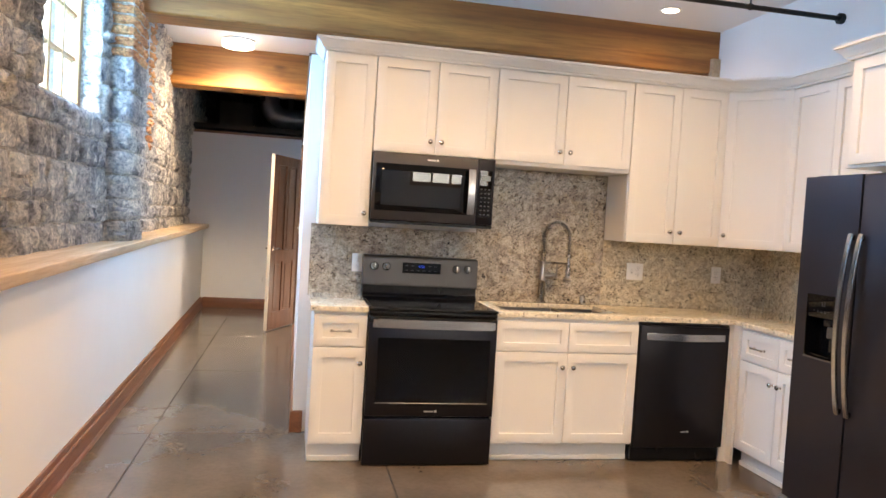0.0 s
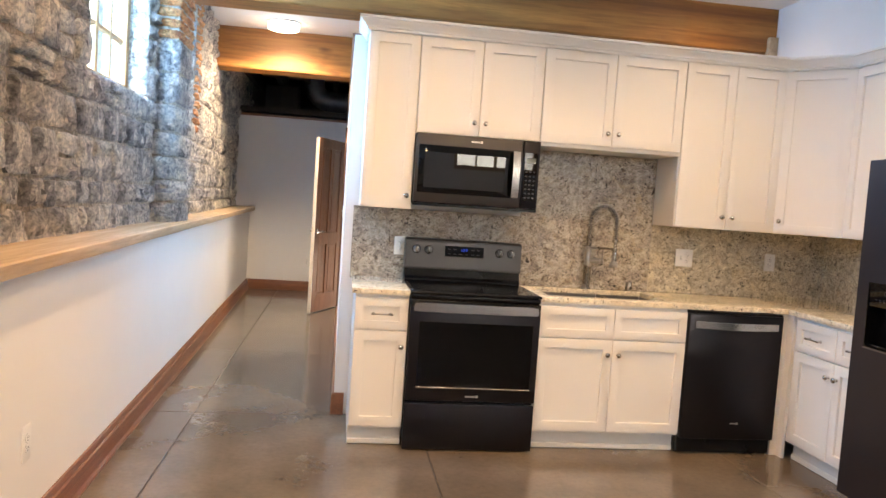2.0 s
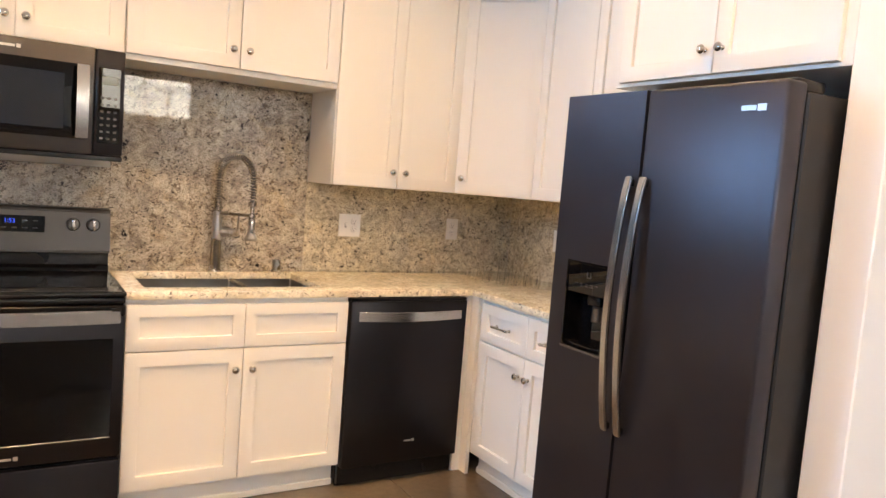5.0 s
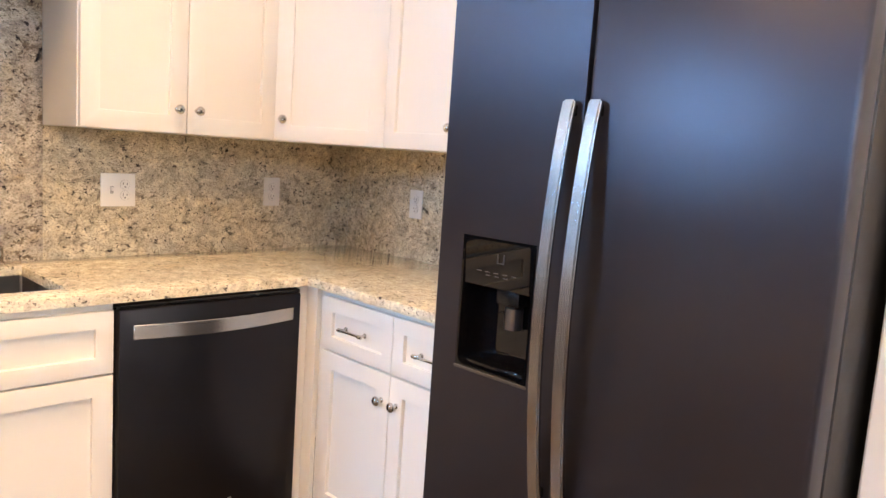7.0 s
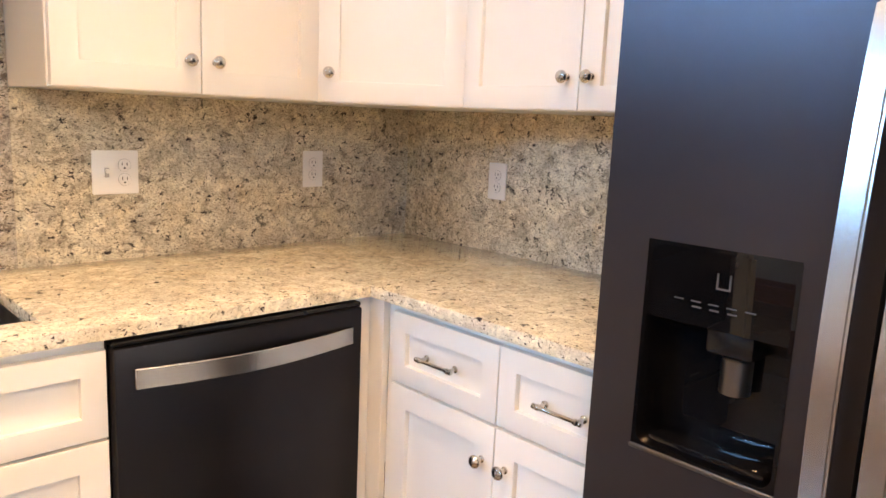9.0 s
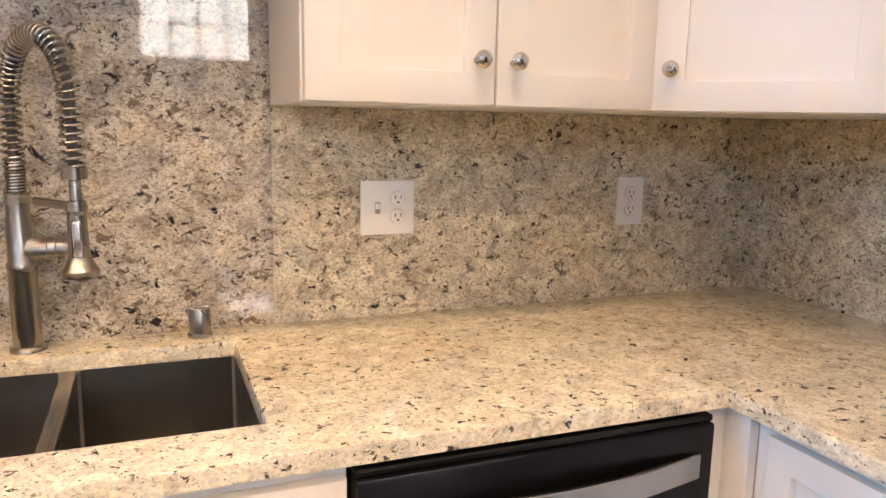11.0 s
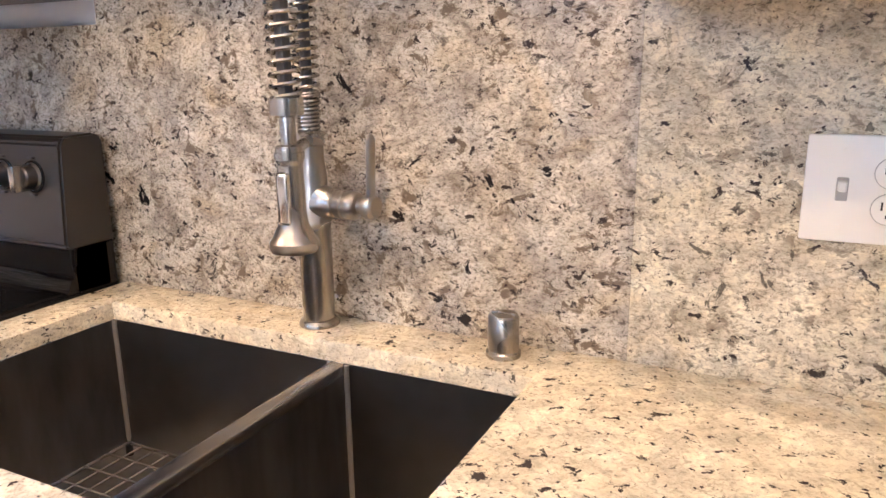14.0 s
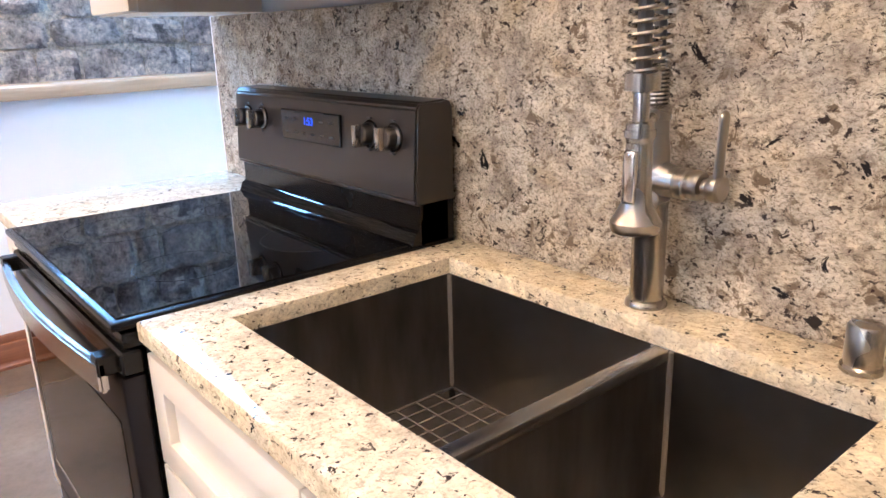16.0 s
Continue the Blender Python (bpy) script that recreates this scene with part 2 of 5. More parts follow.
M_BLKSTH = brushed("black_stainless_light", (0.085, 0.079, 0.075), 0.34, 0.92, 0.5)
M_FRIDGE = brushed("fridge_steel", (0.054, 0.050, 0.058), 0.36, 0.85, 0.7)
M_FSIDE = plain("fridge_side_paint", (0.010, 0.010, 0.011), 0.5, 0.0, 0.1, 5, 0.2, 300)
M_DARK = plain("black_plastic", (0.005, 0.005, 0.0055), 0.26, vary=0.1)
M_GLOSS = plain("black_glass", (0.003, 0.003, 0.0035), 0.015, vary=0.1)
M_GLOSS.node_tree.nodes["Principled BSDF"].inputs["Specular IOR Level"].default_value = 0.3
M_OVEN = plain("oven_glass", (0.0022, 0.0022, 0.0025), 0.06, vary=0.1)
M_OVEN.node_tree.nodes["Principled BSDF"].inputs["Specular IOR Level"].default_value = 0.18
M_STEEL = brushed("brushed_steel", (0.41, 0.385, 0.355), 0.27, 1.0, 0.3, 0.06)
M_KNOB = plain("knob_dark_steel", (0.16, 0.15, 0.145), 0.3, 0.95, 0.03, 4)
M_HANDLE = plain("handle_steel", (0.43, 0.41, 0.39), 0.24, 1.0, 0.03, 4)
M_NICKEL = plain("satin_nickel", (0.62, 0.58, 0.53), 0.16, 1.0, 0.04, 12)
M_SINK = plain("sink_steel", (0.26, 0.247, 0.238), 0.31, 1.0, 0.25, 5, 0.05, 60, stretch=(1, 4, 1))
M_SINKR = plain("sink_seam_steel", (0.56, 0.53, 0.50), 0.36, 0.8)
M_WHITE = plain("white_plastic", (0.82, 0.80, 0.76), 0.35, vary=0.02)
M_SLOT = plain("slot_dark", (0.03, 0.03, 0.03), 0.6)
M_PIPE = plain("black_pipe", (0.02, 0.018, 0.016), 0.45, 0.3)
# Near-black: the darkness of the unlit loft is put into the colour
M_LOFT = plain("unlit_loft_boards", (0.035, 0.025, 0.018), 0.85, vary=0.3, scale=4)
M_DUCT = plain("galvanised_duct", (0.30, 0.30, 0.31), 0.45, 0.9, 0.2, 6)
M_GREY = plain("grey_plastic", (0.42, 0.41, 0.39), 0.5)
# Sunlight on the door's latch edge, put into a pale colour
M_EDGE = plain("sunlit_door_edge", (0.66, 0.56, 0.42), 0.5, vary=0.08, scale=8)
M_RING = plain("ring_print", (0.018, 0.018, 0.019), 0.2)
M_HOSE = plain("grey_hose", (0.06, 0.06, 0.065), 0.5)
M_LOGO = plain("logo_metal", (0.55, 0.53, 0.5), 0.3, 0.8)
M_PRINT = plain("grey_print", (0.055, 0.055, 0.06), 0.5)
M_DARK.node_tree.nodes["Principled BSDF"].inputs["Specular IOR Level"].default_value = 0.3
M_GLASS = glass("window_glass")
M_CLOCK = glow("clock_digits", (0.010, 0.085, 1.0), 0.8)
M_CLOCK.node_tree.nodes["Principled BSDF"].inputs["Base Color"].default_value = (0.01, 0.02, 0.05, 1)
M_LAMP = glow("lamp_diffuser", (1.0, 0.86, 0.66), 9.0)

# ---------------------------------------------------------------- mesh helpers


def box(bm, x0, x1, y0, y1, z0, z1, bevel=0.0, seg=1):
    m = Matrix.LocRotScale(((x0 + x1) / 2, (y0 + y1) / 2, (z0 + z1) / 2), None, (abs(x1 - x0), abs(y1 - y0), abs(z1 - z0)))
    r = bmesh.ops.create_cube(bm, size=1, matrix=m)
    if bevel:
        es = list({e for v in r["verts"] for e in v.link_edges})
        bmesh.ops.bevel(bm, geom=es, offset=bevel, segments=seg, affect="EDGES", profile=0.5)
    return bm


def cyl(bm, p0, p1, r0, r1=None, seg=20, caps=True):
    p0, p1 = Vector(p0), Vector(p1)
    m = Matrix.Translation((p0 + p1) / 2) @ (p1 - p0).to_track_quat("Z", "Y").to_matrix().to_4x4()
    bmesh.ops.create_cone(bm, cap_ends=caps, segments=seg, radius1=r0, radius2=r0 if r1 is None else r1, depth=(p1 - p0).length, matrix=m)
    return bm


def lathe(bm, prof, m=None, seg=20):
    """A turned shape: profile rows of radius and height, about z, then moved by m."""
    m = m or Matrix()
    rings = []
    for r, z in prof:
        rings.append([bm.verts.new(m @ Vector((r * math.cos(a), r * math.sin(a), z))) for a in (2 * math.pi * i / seg for i in range(seg))])
    for a, b in zip(rings, rings[1:]):
        for i in range(seg):
            bm.faces.new((a[i], a[(i + 1) % seg], b[(i + 1) % seg], b[i]))
    bm.faces.new(rings[0][::-1])
    bm.faces.new(rings[-1])
    return bm


def tube(bm, pts, r, seg=8):
    pts = [Vector(p) for p in pts]
    rings, up = [], None
    for i, p in enumerate(pts):
        d = (pts[min(i + 1, len(pts) - 1)] - pts[max(i - 1, 0)]).normalized()
        if up is None:
            up = d.orthogonal().normalized()
        up = (up - d * up.dot(d)).normalized()
        s = d.cross(up)
        rings.append([bm.verts.new(p + r * (math.cos(a) * up + math.sin(a) * s)) for a in (2 * math.pi * k / seg for k in range(seg))])
    for a, b in zip(rings, rings[1:]):
        for i in range(seg):
            bm.faces.new((a[i], a[(i + 1) % seg], b[(i + 1) % seg], b[i]))
    bm.faces.new(rings[0][::-1])
    bm.faces.new(rings[-1])
    return bm


def sweep(bm, path, prof):
    """A moulding: profile rows of (outward, up) along a flat path of (x, y); outward is to the path's right."""
    n, rings = len(path), []
    for i, (x, y) in enumerate(path):
        p = Vector((x, y))
        a = (p - Vector(path[i - 1])).normalized() if i else None
        b = (Vector(path[i + 1]) - p).normalized() if i < n - 1 else None
        na = Vector((a.y, -a.x)) if a else None
        nb = Vector((b.y, -b.x)) if b else None
        if na and nb:
            k = (na + nb).normalized()
            k /= max(0.3, k.dot(na))
        else:
            k = na or nb
        rings.append([bm.verts.new((x + k.x * o, y + k.y * o, z)) for o, z in prof])
    m = len(prof)
    for a, b in zip(rings, rings[1:]):
        for i in range(m):
            bm.faces.new((a[i], b[i], b[(i + 1) % m], a[(i + 1) % m]))
    bm.faces.new(rings[0])
    bm.faces.new(rings[-1][::-1])
    bmesh.ops.recalc_face_normals(bm, faces=bm.faces)
    return bm


def mesh_of(name, bm, material, smooth=True):
    me = bpy.data.meshes.new(name)
    bm.to_mesh(me)
    bm.free()
    for mt in material if isinstance(material, (list, tuple)) else [material]:
        me.materials.append(mt)
    if smooth and len(me.polygons) > 6:
        me.polygons.foreach_set("use_smooth", [True] * len(me.polygons))
        me.set_sharp_from_angle(angle=radians(35))
    return me


def part(name, bm, material, parent, label=""):
    ob = new(name, mesh_of(name, bm, material))
    ob.parent = parent
    if label:
        ob["label"] = label
    return ob


def thing(name, m, label, category, group="", kind=""):
    ob = new(name)
    ob.matrix_world = m
    return tagged(ob, label, category, group, kind)


def solid(name, bm, material, label, category="", kind="", group=""):
    return tagged(new(name, mesh_of(name, bm, material)), label, category, group, kind)


B = bmesh.new

# ---------------------------------------------------------------- large structure
STONE_X, WALL_R, BACK_Y, HALL_Y = -1.44, 3.29, -8.0, 6.08


def stone_x(y):
    """The old wall's face, which runs away from the corridor beyond the pier."""
    return STONE_X - 0.0402 * max(0.0, y - 1.1)


WINDOWS = [(-0.70, 0.45), (1.15, 2.15), (-5.3, -4.15), (-7.2, -6.1)]
SILL, HEAD = 1.985, 2.95
BW = [(1.68, 3.1)]

floor = solid("floor", box(B(), -2.2, 3.6, -8.3, 7.2, -0.25, -0.012), M_JOINT, "stained polished concrete floor with saw-cut joints", kind="structure")
ceil = solid("ceiling", box(B(), -1.67, 3.6, -8.3, 3.55, CEIL, CEIL + 0.2), M_CEIL, "flat white painted ceiling", kind="structure")
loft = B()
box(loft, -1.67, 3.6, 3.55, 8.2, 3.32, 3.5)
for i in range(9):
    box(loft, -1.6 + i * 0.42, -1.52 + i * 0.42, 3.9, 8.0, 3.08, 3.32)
solid("ceiling_loft", loft, M_LOFT, "old timber ceiling over the corridor's end, its shade put into the colour", kind="structure")

sw = B()


def wall_run(bm, ya, yb, z0, z1):
    """A stretch of the old wall, its face on the wall's line."""
    for a, b in ((ya, min(yb, 1.1)), (max(ya, 1.1), yb)):
        if b - a > 1e-4:
            ring = [[bm.verts.new(p) for p in ((min(-1.68, stone_x(y) - 0.2), y, z0), (stone_x(y), y, z0), (stone_x(y), y, z1), (min(-1.68, stone_x(y) - 0.2), y, z1))] for y in (a, b)]
            for i in range(4):
                bm.faces.new((ring[0][i], ring[0][(i + 1) % 4], ring[1][(i + 1) % 4], ring[1][i]))
            bm.faces.new(ring[0][::-1])
            bm.faces.new(ring[1])


ys = -8.3
for a, b in sorted(WINDOWS):
    wall_run(sw, ys, a, 0.0, 3.4)
    wall_run(sw, a, b, 0.0, SILL)
    wall_run(sw, a, b, HEAD, 3.4)
    ys = b
wall_run(sw, ys, 8.2, 0.0, 3.4)
bmesh.ops.recalc_face_normals(sw, faces=sw.faces)
stone_wall = solid("wall_west", sw, M_MORTAR, "rough old limestone wall with pale lime mortar", kind="structure")

pier = solid("wall_pier", box(B(), STONE_X, -1.29, 0.64, 1.10, 1.0, CEIL), M_MORTAR, "stone and brick pier standing out of the old wall", kind="structure")

rw = B()
box(rw, WALL_R, WALL_R + 0.15, -8.3, 1.4, 0, 3.4)
solid("wall_east", rw, M_WALL, "smooth white painted plaster wall", kind="structure")
solid("wall_wing", box(B(), 2.69, WALL_R, -2.46, -2.335, 0, CEIL, 0.004), M_WALL, "white wing wall beside the refrigerator", kind="structure")

bw = B()
xs = -2.0
for a, b in BW:
    box(bw, xs, a, -8.25, BACK_Y, 0, 3.4)
    box(bw, a, b, -8.25, BACK_Y, 0, 2.0)
    box(bw, a, b, -8.25, BACK_Y, 2.9, 3.4)
    xs = b
box(bw, xs, 3.6, -8.25, BACK_Y, 0, 3.4)
solid("wall_south", bw, M_WALL, "white painted wall with high windows", kind="structure")

part_wall = B()
box(part_wall, -0.085, 3.29, 0.02, 0.14, 0, 2.44)
box(part_wall, -0.085, 0.035, 0.14, 3.90, 0, 2.44)
box(part_wall, -0.085, 0.035, 3.90, 4.70, 2.10, 2.44)
box(part_wall, -0.085, 0.035, 4.70, 6.2, 0, 2.44)
solid("wall_north", part_wall, M_WALL, "white partition wall behind the kitchen and along the corridor", kind="structure")
cap = B()
box(cap, -0.10, 0.05, 0.10, 6.06, 2.44, 2.465, 0.003)
solid("trim_partition_cap", cap, M_TRIM, "stained timber cap on the partition wall", kind="structure")
deck = B()
box(deck, 0.05, 3.29, 0.02, 6.2, 2.35, 2.43)
box(deck, 3.29, 3.4, 1.4, 6.2, 0, 3.5)
solid("wall_room_behind", deck, M_WALL, "plain white closed room behind the kitchen", kind="structure")

ew = B()
box(ew, -1.72, -0.085, HALL_Y, HALL_Y + 0.12, 0, 2.47)
solid("wall_hall_end", ew, M_WALL, "white end wall of the corridor", kind="structure")
solid("trim_hall_cap", box(B(), -1.66, -0.10, HALL_Y - 0.02, HALL_Y + 0.14, 2.47, 2.505, 0.003), M_TRIMX, "stained timber cap on the corridor's end wall", kind="structure")
# Sheets closing the loft, coloured near-black for its lack of light
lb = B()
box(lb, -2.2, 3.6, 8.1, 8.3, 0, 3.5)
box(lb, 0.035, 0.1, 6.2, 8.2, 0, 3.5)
solid("wall_loft_back", lb, M_LOFT, "near-black sheets painted for the unlit space above the corridor's end", kind="structure")

# Low furred wall and its timber ledge; both lean a little out of true
def low_x(y):
    return -1.215 - 0.0235 * (y + 2)


def ledge_z(y):
    return 1.088 + 0.0055 * (y + 2.5)


lw = B()
ring = []
for y in (-8.0, HALL_Y):
    xf = low_x(y)
    z = ledge_z(y)
    ring.append([lw.verts.new(p) for p in ((stone_x(y) - 0.02, y, 0), (xf, y, 0), (xf, y, z), (stone_x(y) - 0.02, y, z))])
for i in range(4):
    lw.faces.new((ring[0][i], ring[0][(i + 1) % 4], ring[1][(i + 1) % 4], ring[1][i]))
lw.faces.new(ring[0][::-1])
lw.faces.new(ring[1])
bmesh.ops.recalc_face_normals(lw, faces=lw.faces)
solid("wall_low", lw, M_WALL, "low white furred wall under a timber ledge", kind="structure")
led = B()
ring = []
for i in range(41):
    y = -7.98 + (HALL_Y + 7.96) * i / 40
    wob = 0.006 * noise.noise((y * 1.3, 0, 0)) + 0.003 * noise.noise((y * 7, 3, 0))
    xf, z = low_x(y) + 0.075 + wob, ledge_z(y)
    zt = z + 0.046 + 0.004 * noise.noise((y * 2, 5, 0))
    ring.append([led.verts.new(p) for p in ((stone_x(y) - 0.03, y, z), (xf - 0.035, y, z - 0.012), (xf - 0.033, y, z - 0.010), (xf - 0.002, y, z - 0.008), (xf, y, z - 0.002), (xf, y, zt - 0.006), (xf - 0.006, y, zt), (stone_x(y) - 0.03, y, zt))])
for a, b in zip(ring, ring[1:]):
    for i in range(8):
        led.faces.new((a[i], a[(i + 1) % 8], b[(i + 1) % 8], b[i]))
led.faces.new(ring[0][::-1])
led.faces.new(ring[-1])
bmesh.ops.recalc_face_normals(led, faces=led.faces)
solid("trim_ledge", led, M_LEDGE, "worn pale timber ledge on the low wall", kind="structure")

# Skirting
bbp = [(0, 0), (0.018, 0), (0.018, 0.125), (0.012, 0.138), (0, 0.14)]
solid("baseboard_low_wall", sweep(B(), [(low_x(-8.0) + 0.0, -7.98), (low_x(HALL_Y), HALL_Y - 0.001)], [(0, 0), (0.042, 0), (0.040, 0.012), (0.030, 0.022), (0.028, 0.030), (0.028, 0.100), (0.024, 0.106), (0.014, 0.108), (0.013, 0.132), (0.008, 0.140), (0, 0.142)]), M_TRIM, "stained timber skirting along the low white wall", kind="structure")
solid("baseboard_hall_end", sweep(B(), [(low_x(HALL_Y) + 0.02, HALL_Y), (-0.105, HALL_Y)], bbp), M_TRIMX, "stained timber skirting on the corridor's end wall", kind="structure")
solid("baseboard_partition", sweep(B(), [(-0.085, 3.80), (-0.085, 0.02), (-0.022, 0.02)], bbp), M_TRIM, "stained timber skirting on the partition wall", kind="structure")
solid("baseboard_wing", sweep(B(), [(2.69, -2.335), (2.69, -2.46), (WALL_R, -2.46)], bbp), M_TRIM, "stained timber skirting round the wing wall", kind="structure")


def beam(name, y0, y1, z0, z1, label, seed):
    bm = B()
    n, ring = 36, []
    for i in range(n + 1):
        x = -1.62 + (3.285 + 1.62) * i / n
        w = [0.006 * noise.noise((x * 1.6, k * 3.1 + seed, 0)) for k in range(4)]
        ring.append([bm.verts.new(p) for p in ((x, y0 + 0.012 + w[0], z0 + w[1]), (x, y1, z0 + w[1]), (x, y1, z1), (x, y0 + w[2], z1), (x, y0 + w[2], z0 + 0.012 + w[1]))])
    for a, b in zip(ring, ring[1:]):
        for i in range(5):
            bm.faces.new((a[i], a[(i + 1) % 5], b[(i + 1) % 5], b[i]))
    bm.faces.new(ring[0][::-1])
    bm.faces.new(ring[-1])
    bmesh.ops.recalc_face_normals(bm, faces=bm.faces)
    return solid(name, bm, M_BEAM, label, kind="structure")


beam("beam_kitchen", 0.88, 1.20, 2.80, CEIL + 0.01, "large old timber ceiling beam with knots", 1)
beam("beam_hall", 3.50, 3.80, 2.715, CEIL + 0.01, "large old timber beam across the corridor", 9)
blk = B()
box(blk, 2.78, 3.18, 0.92, 1.1, 2.72, 2.80, 0.004)
box(blk, 2.86, 3.10, 0.90, 1.06, 2.66, 2.72, 0.004)
box(blk, 2.84, 3.16, 0.90, 1.06, 2.43, 2.66, 0.004)
solid("trim_beam_blocking", blk, M_BEAM, "rough timber packing under the beam's end", kind="structure")
solid("trim_beam_post", box(B(), 3.21, 3.285, 0.84, 0.90, 2.43, 2.92, 0.003), M_LEDGE, "pale timber upright at the beam's end", kind="structure")

# Windows: timber frame, bars, panes, stone reveal seen from the room
def sash_window(name, m, w, h, cols, rows, label):
    """Local x along the wall, y outwards through the wall, z up from the sill."""
    win = thing(name, m, label, "window", kind="structure")
    f = B()
    for a in (0, w - 0.06):
        box(f, a, a + 0.06, 0, 0.09, 0, h, 0.004)
    for a in (0, h - 0.06):
        box(f, 0.06, w - 0.06, 0, 0.09, a, a + 0.06, 0.004)
    part("window_frame", f, M_WIN, win)
    part("window_sill", box(B(), 0.0, w, -0.08, 0.0, -0.02, 0.012, 0.004), M_WIN, win)
    iw, ih = (w - 0.12) / cols, (h - 0.12) / rows
    for i in range(1, cols):
        wide = 0.022 if cols > 2 and i == cols // 2 else 0.014
        part("glazing_bar", box(B(), 0.06 + i * iw - wide, 0.06 + i * iw + wide, 0.02, 0.07, 0.06, h - 0.06, 0.003), M_WIN, win)
    for j in range(1, rows):
        part("glazing_bar", box(B(), 0.06, w - 0.06, 0.024, 0.066, 0.06 + j * ih - 0.012, 0.06 + j * ih + 0.012, 0.003), M_WIN, win)
    for i in range(cols):
        for j in range(rows):
            p = part("pane", box(B(), 0.06 + i * iw, 0.06 + (i + 1) * iw, 0.042, 0.047, 0.06 + j * ih, 0.06 + (j + 1) * ih), M_GLASS, win)
            p.visible_shadow = False
    return win


for k, (a, b) in enumerate(WINDOWS):
    sash_window(f"window_{k + 1}", pose(stone_x(b) - 0.12, a, SILL, 0, 0, 90), b - a, HEAD - SILL, 4 if b - a > 1.05 else 3, 3, "old timber window with small panes, set deep in stone")
for k, (a, b) in enumerate(BW):
    sash_window(f"window_{k + 5}", pose(b, BACK_Y - 0.08, 2.0, 0, 0, 180), b - a, 0.9, 4, 2, "high white-lit window with small panes in the back wall")

# ---------------------------------------------------------------- cabinets
T = 0.02


def shaker(w, h, stile=0.057):
    """A framed front with a sunk panel, one closed mesh: local x 0..w, z 0..h, face at y = -T."""
    bm = B()
    box(bm, 0, w, -T, 0, 0, h)
    bm.faces.ensure_lookup_table()
    face = min(bm.faces, key=lambda f: f.calc_center_median().y)
    rim = list(face.edges)
    bmesh.ops.inset_region(bm, faces=[face], thickness=min(stile, h * 0.27), use_even_offset=True)
    inner = list(face.edges)
    r = bmesh.ops.extrude_face_region(bm, geom=[face])
    vs = [v for v in r["geom"] if isinstance(v, bmesh.types.BMVert)]
    bmesh.ops.translate(bm, vec=(0, 0.0140, 0), verts=vs)
    bmesh.ops.delete(bm, geom=[face], context="FACES_ONLY")
    bmesh.ops.bevel(bm, geom=[e for e in rim + inner if e.is_valid], offset=0.0018, segments=2, affect="EDGES", profile=0.5)
    bmesh.ops.recalc_face_normals(bm, faces=bm.faces)
    return bm


def knob_mesh():
    m = Matrix.Rotation(radians(90), 4, "X")
    return mesh_of("knob", lathe(B(), [(0.0085, 0), (0.0085, 0.003), (0.0055, 0.006), (0.0050, 0.014), (0.0085, 0.018), (0.0148, 0.021), (0.0158, 0.025), (0.0140, 0.029), (0.0085, 0.0325), (0.0060, 0.0335)], m, 18), M_NICKEL)


KNOB = knob_mesh()


def pull_mesh(n=0.096):
    bm = B()
    for s in (-1, 1):
        lathe(bm, [(0.0085, 0), (0.0085, 0.003), (0.0045, 0.006), (0.0045, 0.022)], Matrix.Translation((s * n / 2, 0, 0)) @ Matrix.Rotation(radians(90), 4, "X"), 14)
    prof = [(0.003, -0.062), (0.0062, -0.060), (0.0065, -0.056), (0.0042, -0.053), (0.0070, -0.050), (0.0070, -0.044), (0.0045, -0.040), (0.0045, 0.040), (0.0070, 0.044), (0.0070, 0.050), (0.0042, 0.053), (0.0065, 0.056), (0.0062, 0.060), (0.003, 0.062)]
    lathe(bm, prof, Matrix.Translation((0, -0.026, 0)) @ Matrix.Rotation(radians(90), 4, "Y"), 14)
    return mesh_of("pull_handle", bm, M_NICKEL)


PULL = pull_mesh()


def front(cab, name, x0, x1, z0, z1, knob=None, pull=False):
    d = part(name, shaker(x1 - x0, z1 - z0), M_CAB, cab)
    d.location = (x0, 0, z0)
    if knob:
        k = new("knob", KNOB)
        k.parent, k.location = d, (knob[0] - x0, -T, knob[1] - z0)
        k["label"] = "polished nickel knob"
    if pull:
        k = new("pull_handle", PULL)
        k.parent, k.location = d, ((x1 - x0) / 2, -T, (z1 - z0) / 2)
        k["label"] = "polished nickel bar pull"
    return d


G = 0.0035


def wall_cabinet(m, w, z0, z1, depth, doors, label, rail=0.0):
    """Local origin at the carcase's front left corner on the floor line."""
    cab = thing("wall_cabinet", m, label, "cabinet", "white wall cabinets")
    bm = B()
    box(bm, 0, w, 0.0, depth, z0, z1, 0.0015)
    part("body", bm, M_CAB, cab)
    n = len(doors)
    for i, side in enumerate(doors):
        a, b = w * i / n + G, w * (i + 1) / n - G
        if n == 2:
            a, b = (G, w / 2 - 0.0018) if i == 0 else (w / 2 + 0.0018, w - G)
        kx = (b - 0.033) if side == "r" else (a + 0.033)
        front(cab, "door", a, b, z0 + 0.003 + rail, DOOR_TOP, (kx, z0 + rail + 0.080))
    if rail:
        part("light_rail", box(B(), 0, w, -0.004, 0.012, z0, z0 + rail + 0.004, 0.002), M_CAB, cab)
    return cab


FY, UB, UT, DOOR_TOP = -0.315, 1.366, 2.415, 2.396
wall_cabinet(pose(0.0, FY, 0), 0.305, UB, UT, 0.313, ["r"], "tall narrow white shaker wall cabinet beside the microwave")
wall_cabinet(pose(0.3055, FY, 0), 0.761, 1.828, UT, 0.313, ["r", "l"], "white shaker wall cabinet with two doors above the microwave")
wall_cabinet(pose(1.067, FY, 0), 0.9135, 1.808, UT, 0.313, ["r", "l"], "wide white shaker wall cabinet with two doors above the sink", 0.022)
